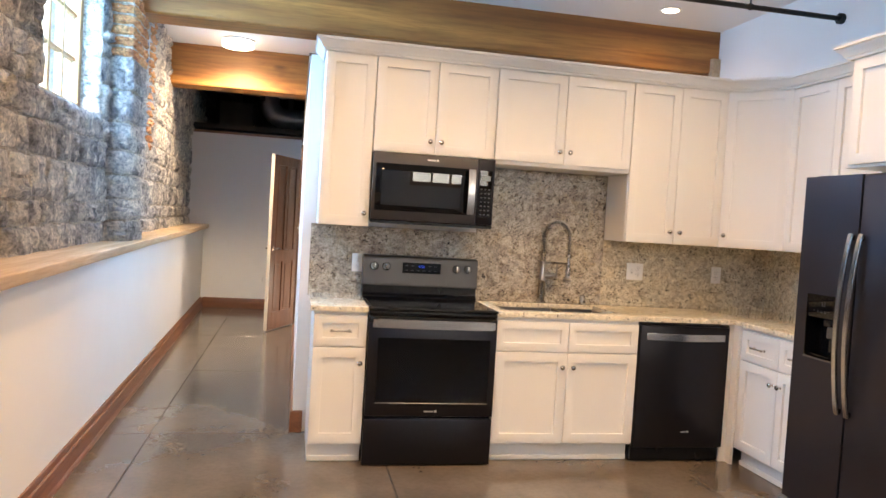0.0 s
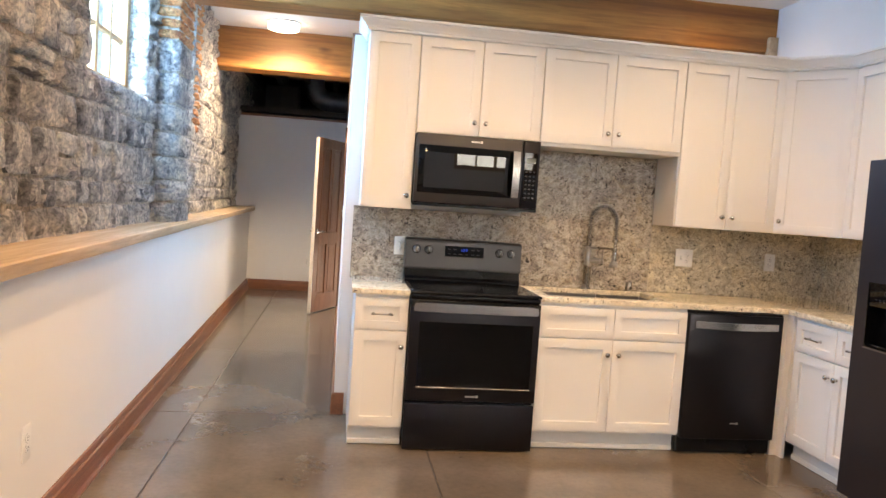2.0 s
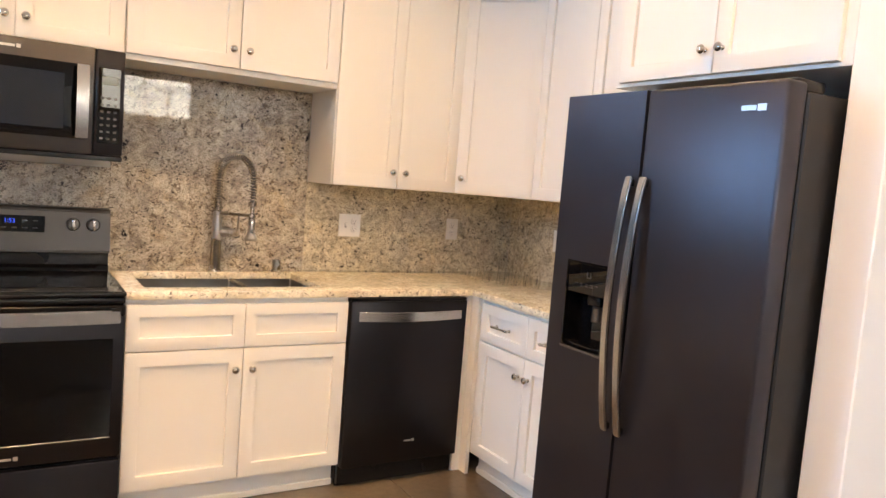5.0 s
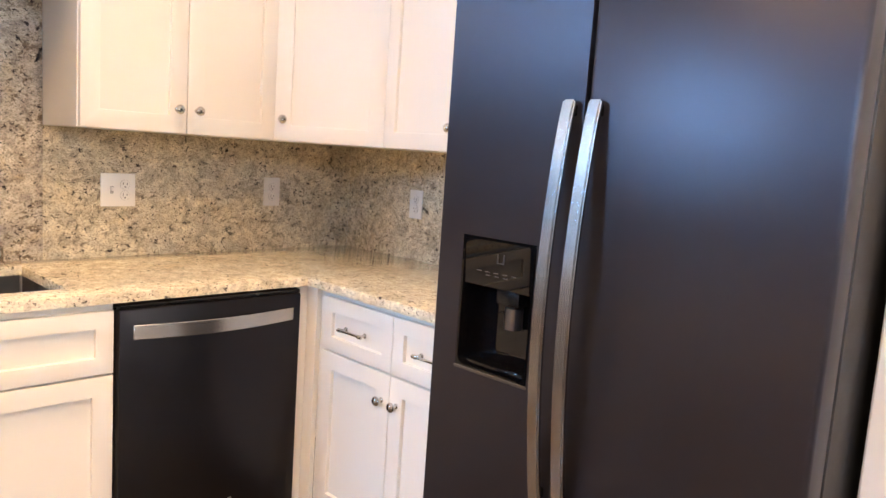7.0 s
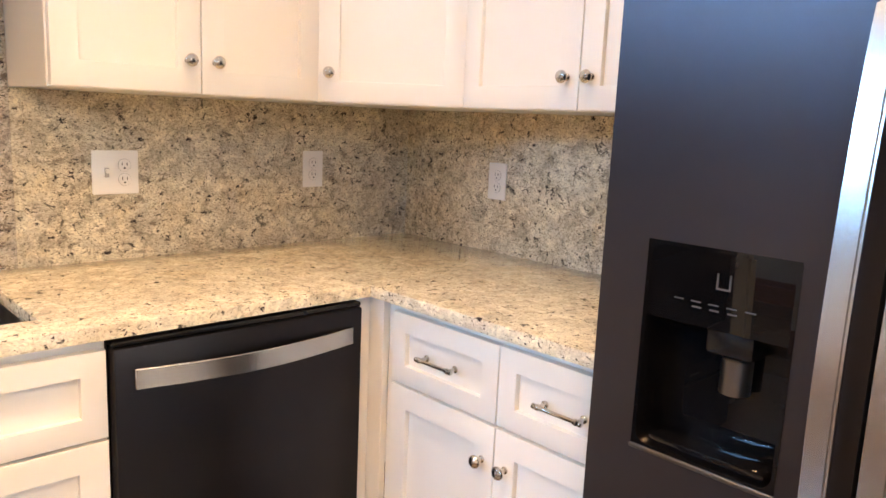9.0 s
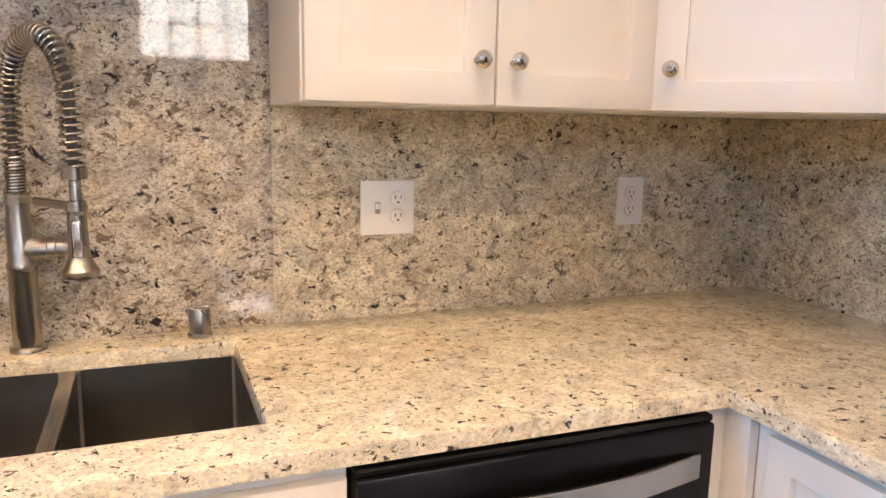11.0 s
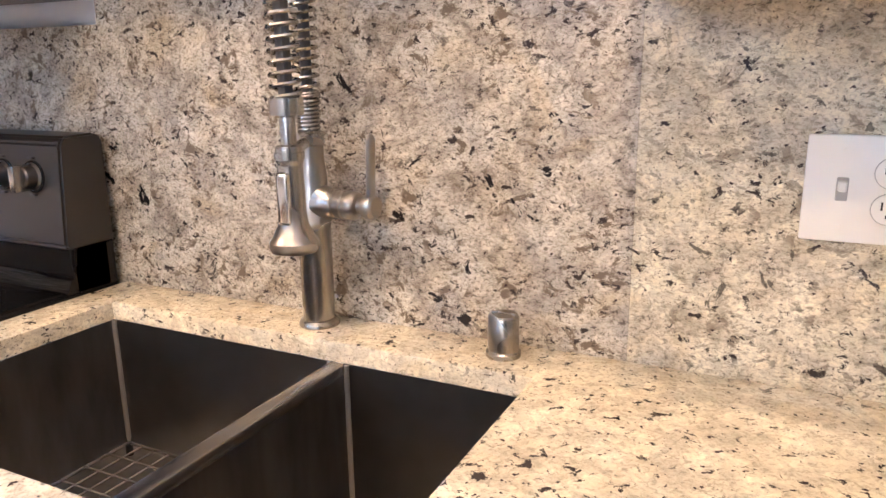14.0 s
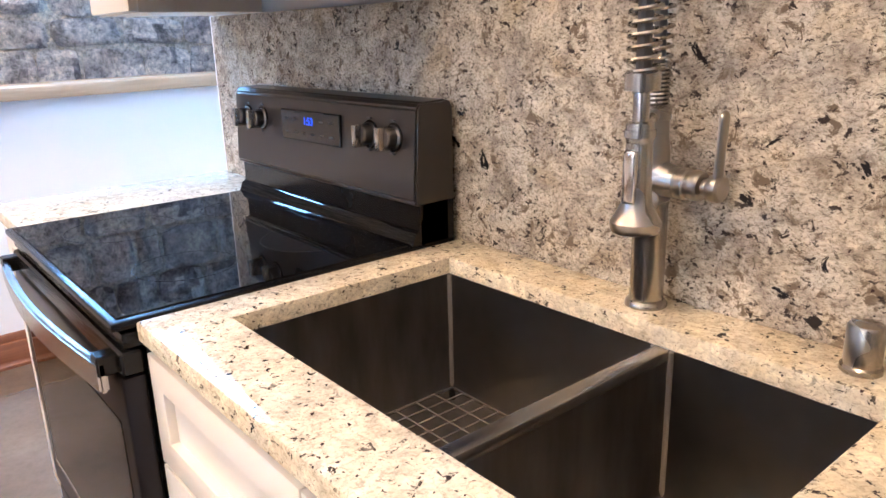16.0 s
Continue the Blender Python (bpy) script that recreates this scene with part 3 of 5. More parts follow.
wall_cabinet(pose(1.981, FY, 0), 0.678, UB, UT, 0.313, ["r", "l"], "tall white shaker wall cabinet with two doors over the counter")
DL = math.hypot(0.295, 0.295)
dg = thing("wall_cabinet", pose(2.66, FY, 0, 0, 0, -45), "white shaker diagonal corner wall cabinet with one door", "cabinet", "white wall cabinets")
dbm = B()
vs = []
for z in (UB, UT):
    vs.append([dbm.verts.new((*(Matrix.Rotation(radians(45), 2) @ Vector(p)), z)) for p in ((0, 0), (0.295, -0.295), (0.62, -0.295), (0.62, 0.31), (0, 0.31))])
for i in range(5):
    dbm.faces.new((vs[0][i], vs[0][(i + 1) % 5], vs[1][(i + 1) % 5], vs[1][i]))
dbm.faces.new(vs[0][::-1])
dbm.faces.new(vs[1])
bmesh.ops.recalc_face_normals(dbm, faces=dbm.faces)
part("body", dbm, M_CAB, dg)
front(dg, "door", 0.010, DL - 0.010, UB + 0.003, DOOR_TOP, (0.043, UB + 0.080))
wall_cabinet(pose(2.955, FY - 0.2955, 0, 0, 0, -90), 0.772, UB, UT, 0.333, ["r", "l"], "white shaker wall cabinet with two doors next to the refrigerator")
FRX = 2.70
fc = thing("wall_cabinet", pose(FRX, -1.392, 0, 0, 0, -90), "deep white shaker cabinet with two doors above the refrigerator", "cabinet", "white wall cabinets")
part("body", box(B(), 0, 0.94, 0, 0.585, 1.835, UT, 0.0015), M_CAB, fc)
for i, (a, b) in enumerate(((0.036, 0.468), (0.472, 0.905))):
    front(fc, "door", a, b, 1.85, DOOR_TOP, ((b - 0.033) if i == 0 else (a + 0.033), 1.93))

CROWN = [(0, 2.40), (0.012, 2.40), (0.014, 2.412), (0.024, 2.418), (0.030, 2.432), (0.048, 2.446), (0.052, 2.456), (0.062, 2.460), (0.062, 2.474), (0, 2.474)]
cy = FY - T
solid("trim_crown_wall_cabinets", sweep(B(), [(-0.002, 0.015), (-0.002, cy), (2.66 - 0.008, cy), (2.955 - T, FY - 0.295 - 0.008), (2.955 - T, -1.385)], CROWN), M_CAB, "white crown moulding along the wall cabinets", kind="structure")
solid("trim_crown_refrigerator_cabinet", sweep(B(), [(WALL_R - 0.01, -1.390), (FRX - T, -1.390), (FRX - T, -2.333)], CROWN), M_CAB, "white crown moulding on the refrigerator cabinet", kind="structure")

BY = -0.605


def base_cabinet(m, w, label, fronts, drawers, pulls, knobs, left=0.0, right=0.0, open_top=False):
    cab = thing("base_cabinet", m, label, "cabinet", "white base cabinets")
    bm = B()
    if open_top:
        box(bm, 0, w, 0, 0.60, 0.11, 0.60, 0.0015)
        for q in ((0, w, 0, 0.02), (0, 0.018, 0.02, 0.60), (w - 0.018, w, 0.02, 0.60)):
            box(bm, *q, 0.60, 0.8835)
    else:
        box(bm, 0, w, 0, 0.60, 0.11, 0.8835, 0.0015)
    part("body", bm, M_CAB, cab)
    part("toe_kick", box(B(), 0.0, w, 0.06, 0.58, 0.0, 0.11), M_CAB, cab)
    part("toe_moulding", box(B(), -0.0, w, 0.046, 0.058, 0, 0.032, 0.004), M_CAB, cab)
    n = fronts
    iw = w - left - right
    for i in range(n):
        a, b = left + iw * i / n, left + iw * (i + 1) / n
        a, b = a + (G if i == 0 else 0.0018), b - (G if i == n - 1 else 0.0018)
        if drawers:
            front(cab, "drawer_front", a, b, 0.682, 0.862, None, pulls)
        side = knobs[i]
        front(cab, "door", a, b, 0.124, 0.675, ((b - 0.033) if side == "r" else (a + 0.033), 0.675 - 0.085))
    return cab


base_cabinet(pose(0.0, BY, 0), 0.305, "narrow white shaker base cabinet with drawer beside the range", 1, True, True, ["r"])
base_cabinet(pose(1.068, BY, 0), 0.914, "white shaker sink base cabinet with two doors", 2, True, False, ["r", "l"], open_top=True)
base_cabinet(pose(2.66, -0.665, 0, 0, 0, -90), 0.755, "white shaker base cabinet with two drawers and two doors", 2, True, True, ["r", "l"], 0.035)
fil = B()
box(fil, 2.597, 2.66, BY - 0.002, BY + 0.02, 0.0, 0.88, 0.001)
box(fil, 2.64, 2.66, BY - 0.06, BY - 0.002, 0.0, 0.88, 0.001)
solid("trim_corner_filler", fil, M_CAB, "white corner filler panel between dishwasher and drawers", kind="structure")

# Counters with the sink cut-out
SX0, SX1, SY0, SY1 = 1.150, 1.888, -0.520, -0.105
CT, CB = 0.914, 0.884


def slab(name, xs, ys, solid_cell, label):
    bm = B()
    vv = {}
    top = [(i, j) for i in range(len(xs) - 1) for j in range(len(ys) - 1) if solid_cell((xs[i] + xs[i + 1]) / 2, (ys[j] + ys[j + 1]) / 2)]

    def v(i, j):
        if (i, j) not in vv:
            vv[i, j] = bm.verts.new((xs[i], ys[j], CB))
        return vv[i, j]

    fs = [bm.faces.new((v(i, j), v(i + 1, j), v(i + 1, j + 1), v(i, j + 1))) for i, j in top]
    r = bmesh.ops.extrude_face_region(bm, geom=fs)
    up = [e for e in r["geom"] if isinstance(e, bmesh.types.BMVert)]
    bmesh.ops.translate(bm, vec=(0, 0, CT - CB), verts=up)
    bmesh.ops.recalc_face_normals(bm, faces=bm.faces)
    rim = [e for e in bm.edges if len(e.link_faces) == 2 and e.calc_face_angle(0) > 1.0 and all(x.co.z > CB + 0.01 for x in e.verts)]
    bmesh.ops.bevel(bm, geom=rim, offset=0.005, segments=2, affect="EDGES", profile=0.5)
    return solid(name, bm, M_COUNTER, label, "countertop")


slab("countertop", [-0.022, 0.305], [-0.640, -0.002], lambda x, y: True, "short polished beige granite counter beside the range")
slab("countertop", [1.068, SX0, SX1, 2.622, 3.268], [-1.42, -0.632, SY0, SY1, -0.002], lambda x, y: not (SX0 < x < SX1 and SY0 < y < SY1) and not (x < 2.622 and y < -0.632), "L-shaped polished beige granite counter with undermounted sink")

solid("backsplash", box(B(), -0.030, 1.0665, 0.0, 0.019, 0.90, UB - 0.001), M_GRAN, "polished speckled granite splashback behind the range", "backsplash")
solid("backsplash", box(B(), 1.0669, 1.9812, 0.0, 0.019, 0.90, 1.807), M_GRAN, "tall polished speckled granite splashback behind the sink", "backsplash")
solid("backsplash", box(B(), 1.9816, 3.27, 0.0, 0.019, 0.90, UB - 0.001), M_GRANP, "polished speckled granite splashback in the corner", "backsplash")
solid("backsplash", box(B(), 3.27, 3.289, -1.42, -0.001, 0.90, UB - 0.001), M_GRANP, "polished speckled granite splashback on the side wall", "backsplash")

# ---------------------------------------------------------------- sink, faucet
sink = thing("sink", pose(0, 0, 0), "double-bowl brushed steel undermount sink in the counter", "sink")
DIV0, DIV1, SB = 1.588, 1.612, 0.655


def bowl(xa, xb):
    """One pressed shell: up the outside, over the rim, down the inside and across the floor."""
    bm = B()
    w = 0.004
    rows = [(w, SB - w), (w, 0.8835), (0.0, 0.8835), (0.0, SB + 0.012), (-0.004, SB + 0.004), (-0.012, SB)]
    rings = [[bm.verts.new((x, y, z)) for x, y in ((xa - o, SY0 - o), (xb + o, SY0 - o), (xb + o, SY1 + o), (xa - o, SY1 + o))] for o, z in rows]
    for a, b in zip(rings, rings[1:]):
        for k in range(4):
            bm.faces.new((a[k], a[(k + 1) % 4], b[(k + 1) % 4], b[k]))
    bm.faces.new(rings[0][::-1])
    bm.faces.new(rings[-1])
    return bm


for xa, xb in ((SX0, DIV0), (DIV1, SX1)):
    bo = part("bowl", bowl(xa, xb), M_SINK, sink, "brushed steel bowl")
    for x in (xa + 0.002, xb - 0.002):
        for y in (SY0 + 0.002, SY1 - 0.002):
            part("corner_seam", cyl(B(), (x, y, SB), (x, y, 0.8825), 0.0042, seg=10), M_SINKR, bo, "bright rounded corner seam")
    dx = (xa + xb) / 2
    part("drain", lathe(B(), [(0.058, 0), (0.058, 0.004), (0.048, 0.006), (0.040, 0.002), (0.012, 0.002), (0.010, 0.010)], pose(dx, -0.20, SB), 24), M_STEEL, bo)
part("divider", box(B(), DIV0 - 0.001, DIV1 + 0.001, SY0 + 0.001, SY1 - 0.001, 0.868, 0.8855, 0.004, 2), M_STEEL, sink)
for xa, xb in ((SX0, DIV0), (DIV1, SX1)):
    g = thing("sink_grid", pose(0, 0, 0), "steel wire rack on the floor of the sink bowl", "sink rack", "sink racks")
    za = SB + 0.022
    a, b, c, d = xa + 0.035, xb - 0.035, SY0 + 0.035, SY1 - 0.03
    part("rim_wire", tube(B(), [(a, c, za), (b, c, za), (b, d, za), (a, d, za), (a, c, za)], 0.0032, 8), M_HANDLE, g)
    n = max(4, round((b - a) / 0.032))
    for i in range(1, n):
        x = a + (b - a) * i / n
        part("wire", cyl(B(), (x, c, za), (x, d, za), 0.0019, seg=6), M_HANDLE, g)
    for i in range(1, 8):
        y = c + (d - c) * i / 8
        part("wire", cyl(B(), (a, y, za + 0.003), (b, y, za + 0.003), 0.0019, seg=6), M_HANDLE, g)
    for x in (a, b):
        for y in (c, d):
            part("foot", cyl(B(), (x, y, SB), (x, y, za), 0.006, seg=8), M_DARK, g)

FX, FYB = 1.531, -0.050
HX, HY = 1.640, -0.238
fau = thing("faucet", pose(FX, FYB, CT), "brushed nickel spring pull-down kitchen faucet on the counter", "faucet")
part("base_ring", lathe(B(), [(0.0305, 0), (0.0305, 0.004), (0.028, 0.009), (0.0245, 0.011)], None, 28), M_STEEL, fau)
part("post", lathe(B(), [(0.0240, 0.008), (0.0240, 0.150), (0.0250, 0.154), (0.0250, 0.162), (0.0222, 0.166), (0.0222, 0.225), (0.020, 0.240), (0.019, 0.250), (0.019, 0.268), (0.021, 0.270), (0.021, 0.285), (0.017, 0.288)], None, 28), M_STEEL, fau)
part("valve_housing", lathe(B(), [(0.0215, -0.004), (0.0215, 0.030), (0.0200, 0.032), (0.0200, 0.036), (0.0212, 0.038), (0.0212, 0.044), (0.0195, 0.046), (0.0195, 0.050), (0.0208, 0.052), (0.0208, 0.062), (0.0180, 0.066), (0.0120, 0.068), (0.0110, 0.080)], pose(0.012, 0, 0.186, 0, 90, 0), 28), M_STEEL, fau)
elbow = [(0.010 * (1 - math.cos(q)) - 0.002, 0, 0.246 - 0.050 * math.sin(q)) for q in (math.pi / 2 * i / 8 for i in range(9))]
part("valve_elbow", tube(B(), elbow + [(0.030, 0, 0.190)], 0.0195, 18), M_STEEL, fau)
part("lever_hub", lathe(B(), [(0.006, -0.010), (0.0165, -0.009), (0.0185, -0.004), (0.0185, 0.005), (0.0150, 0.009), (0.006, 0.010)], pose(0.098, 0, 0.186, 0, 90, 0), 22), M_STEEL, fau)
lev = lathe(B(), [(0.0105, 0.006), (0.0092, 0.022), (0.0085, 0.055), (0.0092, 0.084), (0.0088, 0.094), (0.0060, 0.099), (0.0020, 0.101)], None, 16)
bmesh.ops.transform(lev, matrix=pose(0.099, -0.002, 0.186, 0, 2, 0) @ Matrix.Diagonal((0.62, 1, 1, 1)), verts=lev.verts)
part("lever", lev, M_STEEL, fau)
# arch: up from the post, over, and down to the spray head
dx, dy = HX - FX, HY - FYB
R = math.hypot(dx, dy) / 2
ux, uy = dx / (2 * R), dy / (2 * R)
ZA = 0.445
arch = [(0, 0, 0.28 + (ZA - 0.28) * i / 14) for i in range(15)]
arch += [((R - R * math.cos(a)) * ux, (R - R * math.cos(a)) * uy, ZA + R * 0.98 * math.sin(a)) for a in (math.pi * i / 26 for i in range(1, 26))]
arch += [(dx, dy, ZA - (ZA - 0.345) * i / 8) for i in range(9)]
part("hose", tube(B(), arch, 0.0085, 10), M_HOSE, fau, "grey rubber hose inside the spring")


def coil(path, radius, wire, pitch, steps=12, seg=6):
    pts = [Vector(p) for p in path]
    acc = [0.0]
    for a, b in zip(pts, pts[1:]):
        acc.append(acc[-1] + (b - a).length)
    n = int(acc[-1] / pitch * steps)
    out, k = [], 0
    side = Vector((-uy, ux, 0))
    for i in range(n + 1):
        s = acc[-1] * i / n
        while k < len(pts) - 2 and acc[k + 1] < s:
            k += 1
        f = (s - acc[k]) / max(1e-6, acc[k + 1] - acc[k])
        c = pts[k].lerp(pts[k + 1], f)
        d = (pts[min(k + 2, len(pts) - 1)] - pts[max(k - 1, 0)]).normalized()
        o = d.cross(side).normalized()
        a = 2 * math.pi * i / steps
        out.append(c + radius * (math.cos(a) * side + math.sin(a) * o))
    return tube(B(), out, wire, seg)


part("spring", coil(arch[3:], 0.0165, 0.0026, 0.0125), M_STEEL, fau, "open steel coil spring")
part("tight_spring", coil([(0, 0, 0.283), (0, 0, 0.31), (0, 0, 0.345)], 0.0150, 0.0026, 0.0054), M_STEEL, fau)
part("spring_collar", lathe(B(), [(0.0195, 0.325), (0.0195, 0.343), (0.016, 0.346)], pose(dx, dy, 0), 24), M_STEEL, fau)
sh = part("spray_head", lathe(B(), [(0.007, 0.330), (0.009, 0.325), (0.009, 0.292), (0.0150, 0.290), (0.0155, 0.286), (0.0155, 0.272), (0.0146, 0.270), (0.0146, 0.268), (0.0158, 0.215), (0.0175, 0.200), (0.0245, 0.186), (0.0290, 0.180), (0.0290, 0.172), (0.027, 0.168), (0.024, 0.170)], pose(dx, dy, 0), 28), M_STEEL, fau)
part("spray_button", box(B(), dx - 0.0085, dx + 0.0085, dy - 0.0185, dy - 0.012, 0.200, 0.262, 0.005, 3), M_NICKEL, sh)
arm = B()
cyl(arm, (0.010 * ux, 0.010 * uy, 0.277), (dx - 0.018 * ux, dy - 0.018 * uy, 0.281), 0.0075, seg=14)
lathe(arm, [(0.0172, 0.275), (0.0172, 0.283), (0.0158, 0.283)], pose(dx, dy, 0), 24)
part("holder_arm", arm, M_STEEL, fau)

ag = thing("air_gap", pose(1.829, -0.052, CT), "brushed nickel air gap cap on the counter behind the sink", "air gap")
part("cap", lathe(B(), [(0.0235, 0), (0.0235, 0.006), (0.0208, 0.009), (0.0208, 0.054), (0.0185, 0.058), (0.009, 0.060)], None, 26), M_STEEL, ag)
part("slot", box(B(), -0.017, 0.017, -0.0015, 0.0015, 0.0585, 0.0607), M_NICKEL, ag)

# ---------------------------------------------------------------- range
rg = thing("range", pose(0.308, 0, 0), "black stainless freestanding electric range, switched off", "range")
RW = 0.756
rb = B()
box(rb, 0.004, RW - 0.004, -0.625, -0.012, 0.045, 0.898, 0.004)
box(rb, 0.004, RW - 0.004, -0.10, -0.012, 0.898, 1.0, 0.004)
part("body", rb, M_DARK, rg, "black enamel body")
for x in (0.05, RW - 0.05):
    for y in (-0.58, -0.06):
        part("foot", cyl(B(), (x, y, 0), (x, y, 0.05), 0.018, seg=12), M_DARK, rg)
part("drawer", box(B(), 0.0, RW, -0.660, -0.626, 0.008, 0.275, 0.006, 2), M_BLKST, rg)
od = part("oven_door", box(B(), 0.0, RW, -0.664, -0.627, 0.292, 0.828, 0.006, 2), M_BLKST, rg)
part("door_top_band", box(B(), 0.0, RW, -0.660, -0.627, 0.829, 0.868, 0.004), M_DARK, od)
wf = B()
box(wf, 0.055, RW - 0.037, -0.6668, -0.660, 0.3665, 0.3715, 0.0015)
part("window_bezel", wf, M_STEEL, od, "thin bright bevel under the oven glass")
part("door_window", box(B(), 0.057, RW - 0.039, -0.6655, -0.655, 0.372, 0.745, 0.001), M_OVEN, od, "black glass oven window")
lo = B()
box(lo, 0.345, 0.40, -0.6655, -0.660, 0.318, 0.326)
box(lo, 0.405, 0.42, -0.6655, -0.660, 0.316, 0.330)
part("badge", lo, M_LOGO, od)
hb = B()
n = 16
for i in range(n):
    a, b = i / n, (i + 1) / n
    f = lambda s: -0.690 - 0.022 * math.sin(math.pi * s)
    xa, xb = 0.018 + 0.72 * a, 0.018 + 0.72 * b
    v8 = [hb.verts.new(p) for p in ((xa, f(a), 0.806), (xb, f(b), 0.806), (xb, f(b), 0.856), (xa, f(a), 0.856), (xa, f(a) + 0.014, 0.806), (xb, f(b) + 0.014, 0.806), (xb, f(b) + 0.014, 0.856), (xa, f(a) + 0.014, 0.856))]
    for q in ((0, 1, 2, 3), (7, 6, 5, 4), (3, 2, 6, 7), (1, 0, 4, 5)):
        hb.faces.new([v8[k] for k in q])
bmesh.ops.remove_doubles(hb, verts=hb.verts, dist=1e-5)
bmesh.ops.holes_fill(hb, edges=hb.edges)
bmesh.ops.recalc_face_normals(hb, faces=hb.faces)
bmesh.ops.bevel(hb, geom=[e for e in hb.edges if len(e.link_faces) == 2 and e.calc_face_angle(0) > 1], offset=0.004, segments=2, affect="EDGES")
part("door_handle", hb, M_HANDLE, od, "curved brushed steel handle")
for x in (0.018, RW - 0.052):
    part("handle_bracket", box(B(), x, x + 0.034, -0.690, -0.655, 0.832, 0.864, 0.003), M_DARK, od)
part("vent_trim", box(B(), 0.0, RW, -0.655, -0.60, 0.872, 0.898, 0.006, 2), M_DARK, rg)
ck = B()
box(ck, -0.002, RW + 0.002, -0.668, -0.085, 0.902, 0.917, 0.006, 2)
part("cooktop_frame", ck, M_DARK, rg)
ctp = part("cooktop_glass", box(B(), 0.012, RW - 0.012, -0.655, -0.10, 0.914, 0.9195, 0.002), M_GLOSS, rg, "glossy black ceramic cooktop")
for x, y, r in ((0.20, -0.48, 0.115), (0.56, -0.48, 0.09), (0.20, -0.22, 0.08), (0.56, -0.22, 0.105)):
    rb = B()
    bmesh.ops.create_circle(rb, segments=48, radius=r)
    inner = bmesh.ops.create_circle(rb, segments=48, radius=r - 0.0025)
    bmesh.ops.bridge_loops(rb, edges=rb.edges)
    bmesh.ops.translate(rb, vec=(x, y, 0.9199), verts=rb.verts)
    part("burner_ring", rb, M_RING, ctp)
ris = B()
rp = [(-0.118, 0.917), (-0.108, 0.940), (-0.100, 0.945), (-0.098, 0.962), (-0.092, 0.966), (-0.090, 0.990), (-0.082, 0.998), (-0.03, 0.998), (-0.03, 0.917)]
e0 = [ris.verts.new((0.004, y, z)) for y, z in rp]
e1 = [ris.verts.new((RW - 0.004, y, z)) for y, z in rp]
for i in range(len(rp)):
    ris.faces.new((e0[i], e0[(i + 1) % len(rp)], e1[(i + 1) % len(rp)], e1[i]))
ris.faces.new(e0)
ris.faces.new(e1[::-1])
bmesh.ops.recalc_face_normals(ris, faces=ris.faces)
part("back_riser", ris, M_GLOSS, rg, "stepped glossy black riser")
cp = B()
cpp = [(-0.105, 0.992), (-0.112, 1.000), (-0.100, 1.172), (-0.090, 1.184), (-0.030, 1.186), (-0.014, 1.176), (-0.014, 0.992)]
e0 = [cp.verts.new((0.0, y, z)) for y, z in cpp]
e1 = [cp.verts.new((RW, y, z)) for y, z in cpp]
for i in range(len(cpp)):
    cp.faces.new((e0[i], e0[(i + 1) % len(cpp)], e1[(i + 1) % len(cpp)], e1[i]))
cp.faces.new(e0)
cp.faces.new(e1[::-1])
bmesh.ops.recalc_face_normals(cp, faces=cp.faces)
bmesh.ops.bevel(cp, geom=[e for e in cp.edges], offset=0.004, segments=2, affect="EDGES")
panel = part("control_panel", cp, M_BLKSTH, rg, "brushed black stainless backguard")
TILT = math.degrees(math.atan2(0.012, 0.172))


def on_panel(x, z, out=0.0):
    return pose(x, -0.112 + (z - 1.0) * 0.012 / 0.172 - out, z, 90 - TILT, 0, 0)


disp = B()
box(disp, 0.255, 0.505, -0.1095, -0.100, 1.078, 1.146, 0.002)
dsp = part("display", disp, M_GLOSS, panel)
fc_ = bpy.data.curves.new("clock", "FONT")
fc_.body, fc_.size, fc_.align_x, fc_.extrude = "1:53", 0.024, "CENTER", 0.0003
tmp = new("clock_text", fc_)
clk = B()
clk.from_mesh(bpy.data.meshes.new_from_object(tmp))
bpy.data.objects.remove(tmp)
bmesh.ops.transform(clk, matrix=pose(0.378, -0.1100, 1.116, 90, 0, 0), verts=clk.verts)
part("clock", clk, M_CLOCK, dsp, "glowing blue clock digits")
for i in range(6):
    for j in range(2):
        if not (1 < i < 4 and j == 1):
            part("key_print", box(B(), 0.272 + i * 0.038, 0.290 + i * 0.038, -0.1102, -0.1094, 1.094 + j * 0.030, 1.098 + j * 0.030), M_PRINT, dsp)
for x in (0.072, 0.150, 0.610, 0.688):
    k = part("knob", lathe(B(), [(0.024, 0), (0.024, 0.004), (0.0205, 0.007), (0.0195, 0.024), (0.017, 0.027), (0.005, 0.0275)], on_panel(x, 1.116), 28), M_KNOB, panel)
    part("knob_skirt", lathe(B(), [(0.0275, 0), (0.0275, 0.002), (0.025, 0.003)], on_panel(x, 1.116), 28), M_DARK, k)
    part("knob_grip", box(B(), x - 0.0070, x + 0.0070, -0.145, -0.105, 1.094, 1.138, 0.003, 2), M_HANDLE, k, "bright steel grip")
    for dz in (-0.032, 0.030):
        part("mark", box(B(), x - 0.006, x + 0.006, -0.1098 + dz * 0.07, -0.1015, 1.116 + dz, 1.119 + dz), M_PRINT, panel)

# ---------------------------------------------------------------- microwave
mw = thing("microwave", pose(0.308, 0, 0), "black stainless over-range microwave under the wall cabinet", "microwave")
MW, MB, MT, MF = 0.756, 1.395, 1.8255, -0.385
part("body", box(B(), 0.0, MW, MF + 0.035, -0.002, MB + 0.010, MT, 0.003), M_DARK, mw)
md = part("door", box(B(), 0.0, 0.648, MF, MF + 0.034, MB + 0.022, MT - 0.001, 0.005, 2), M_BLKSTH, mw)
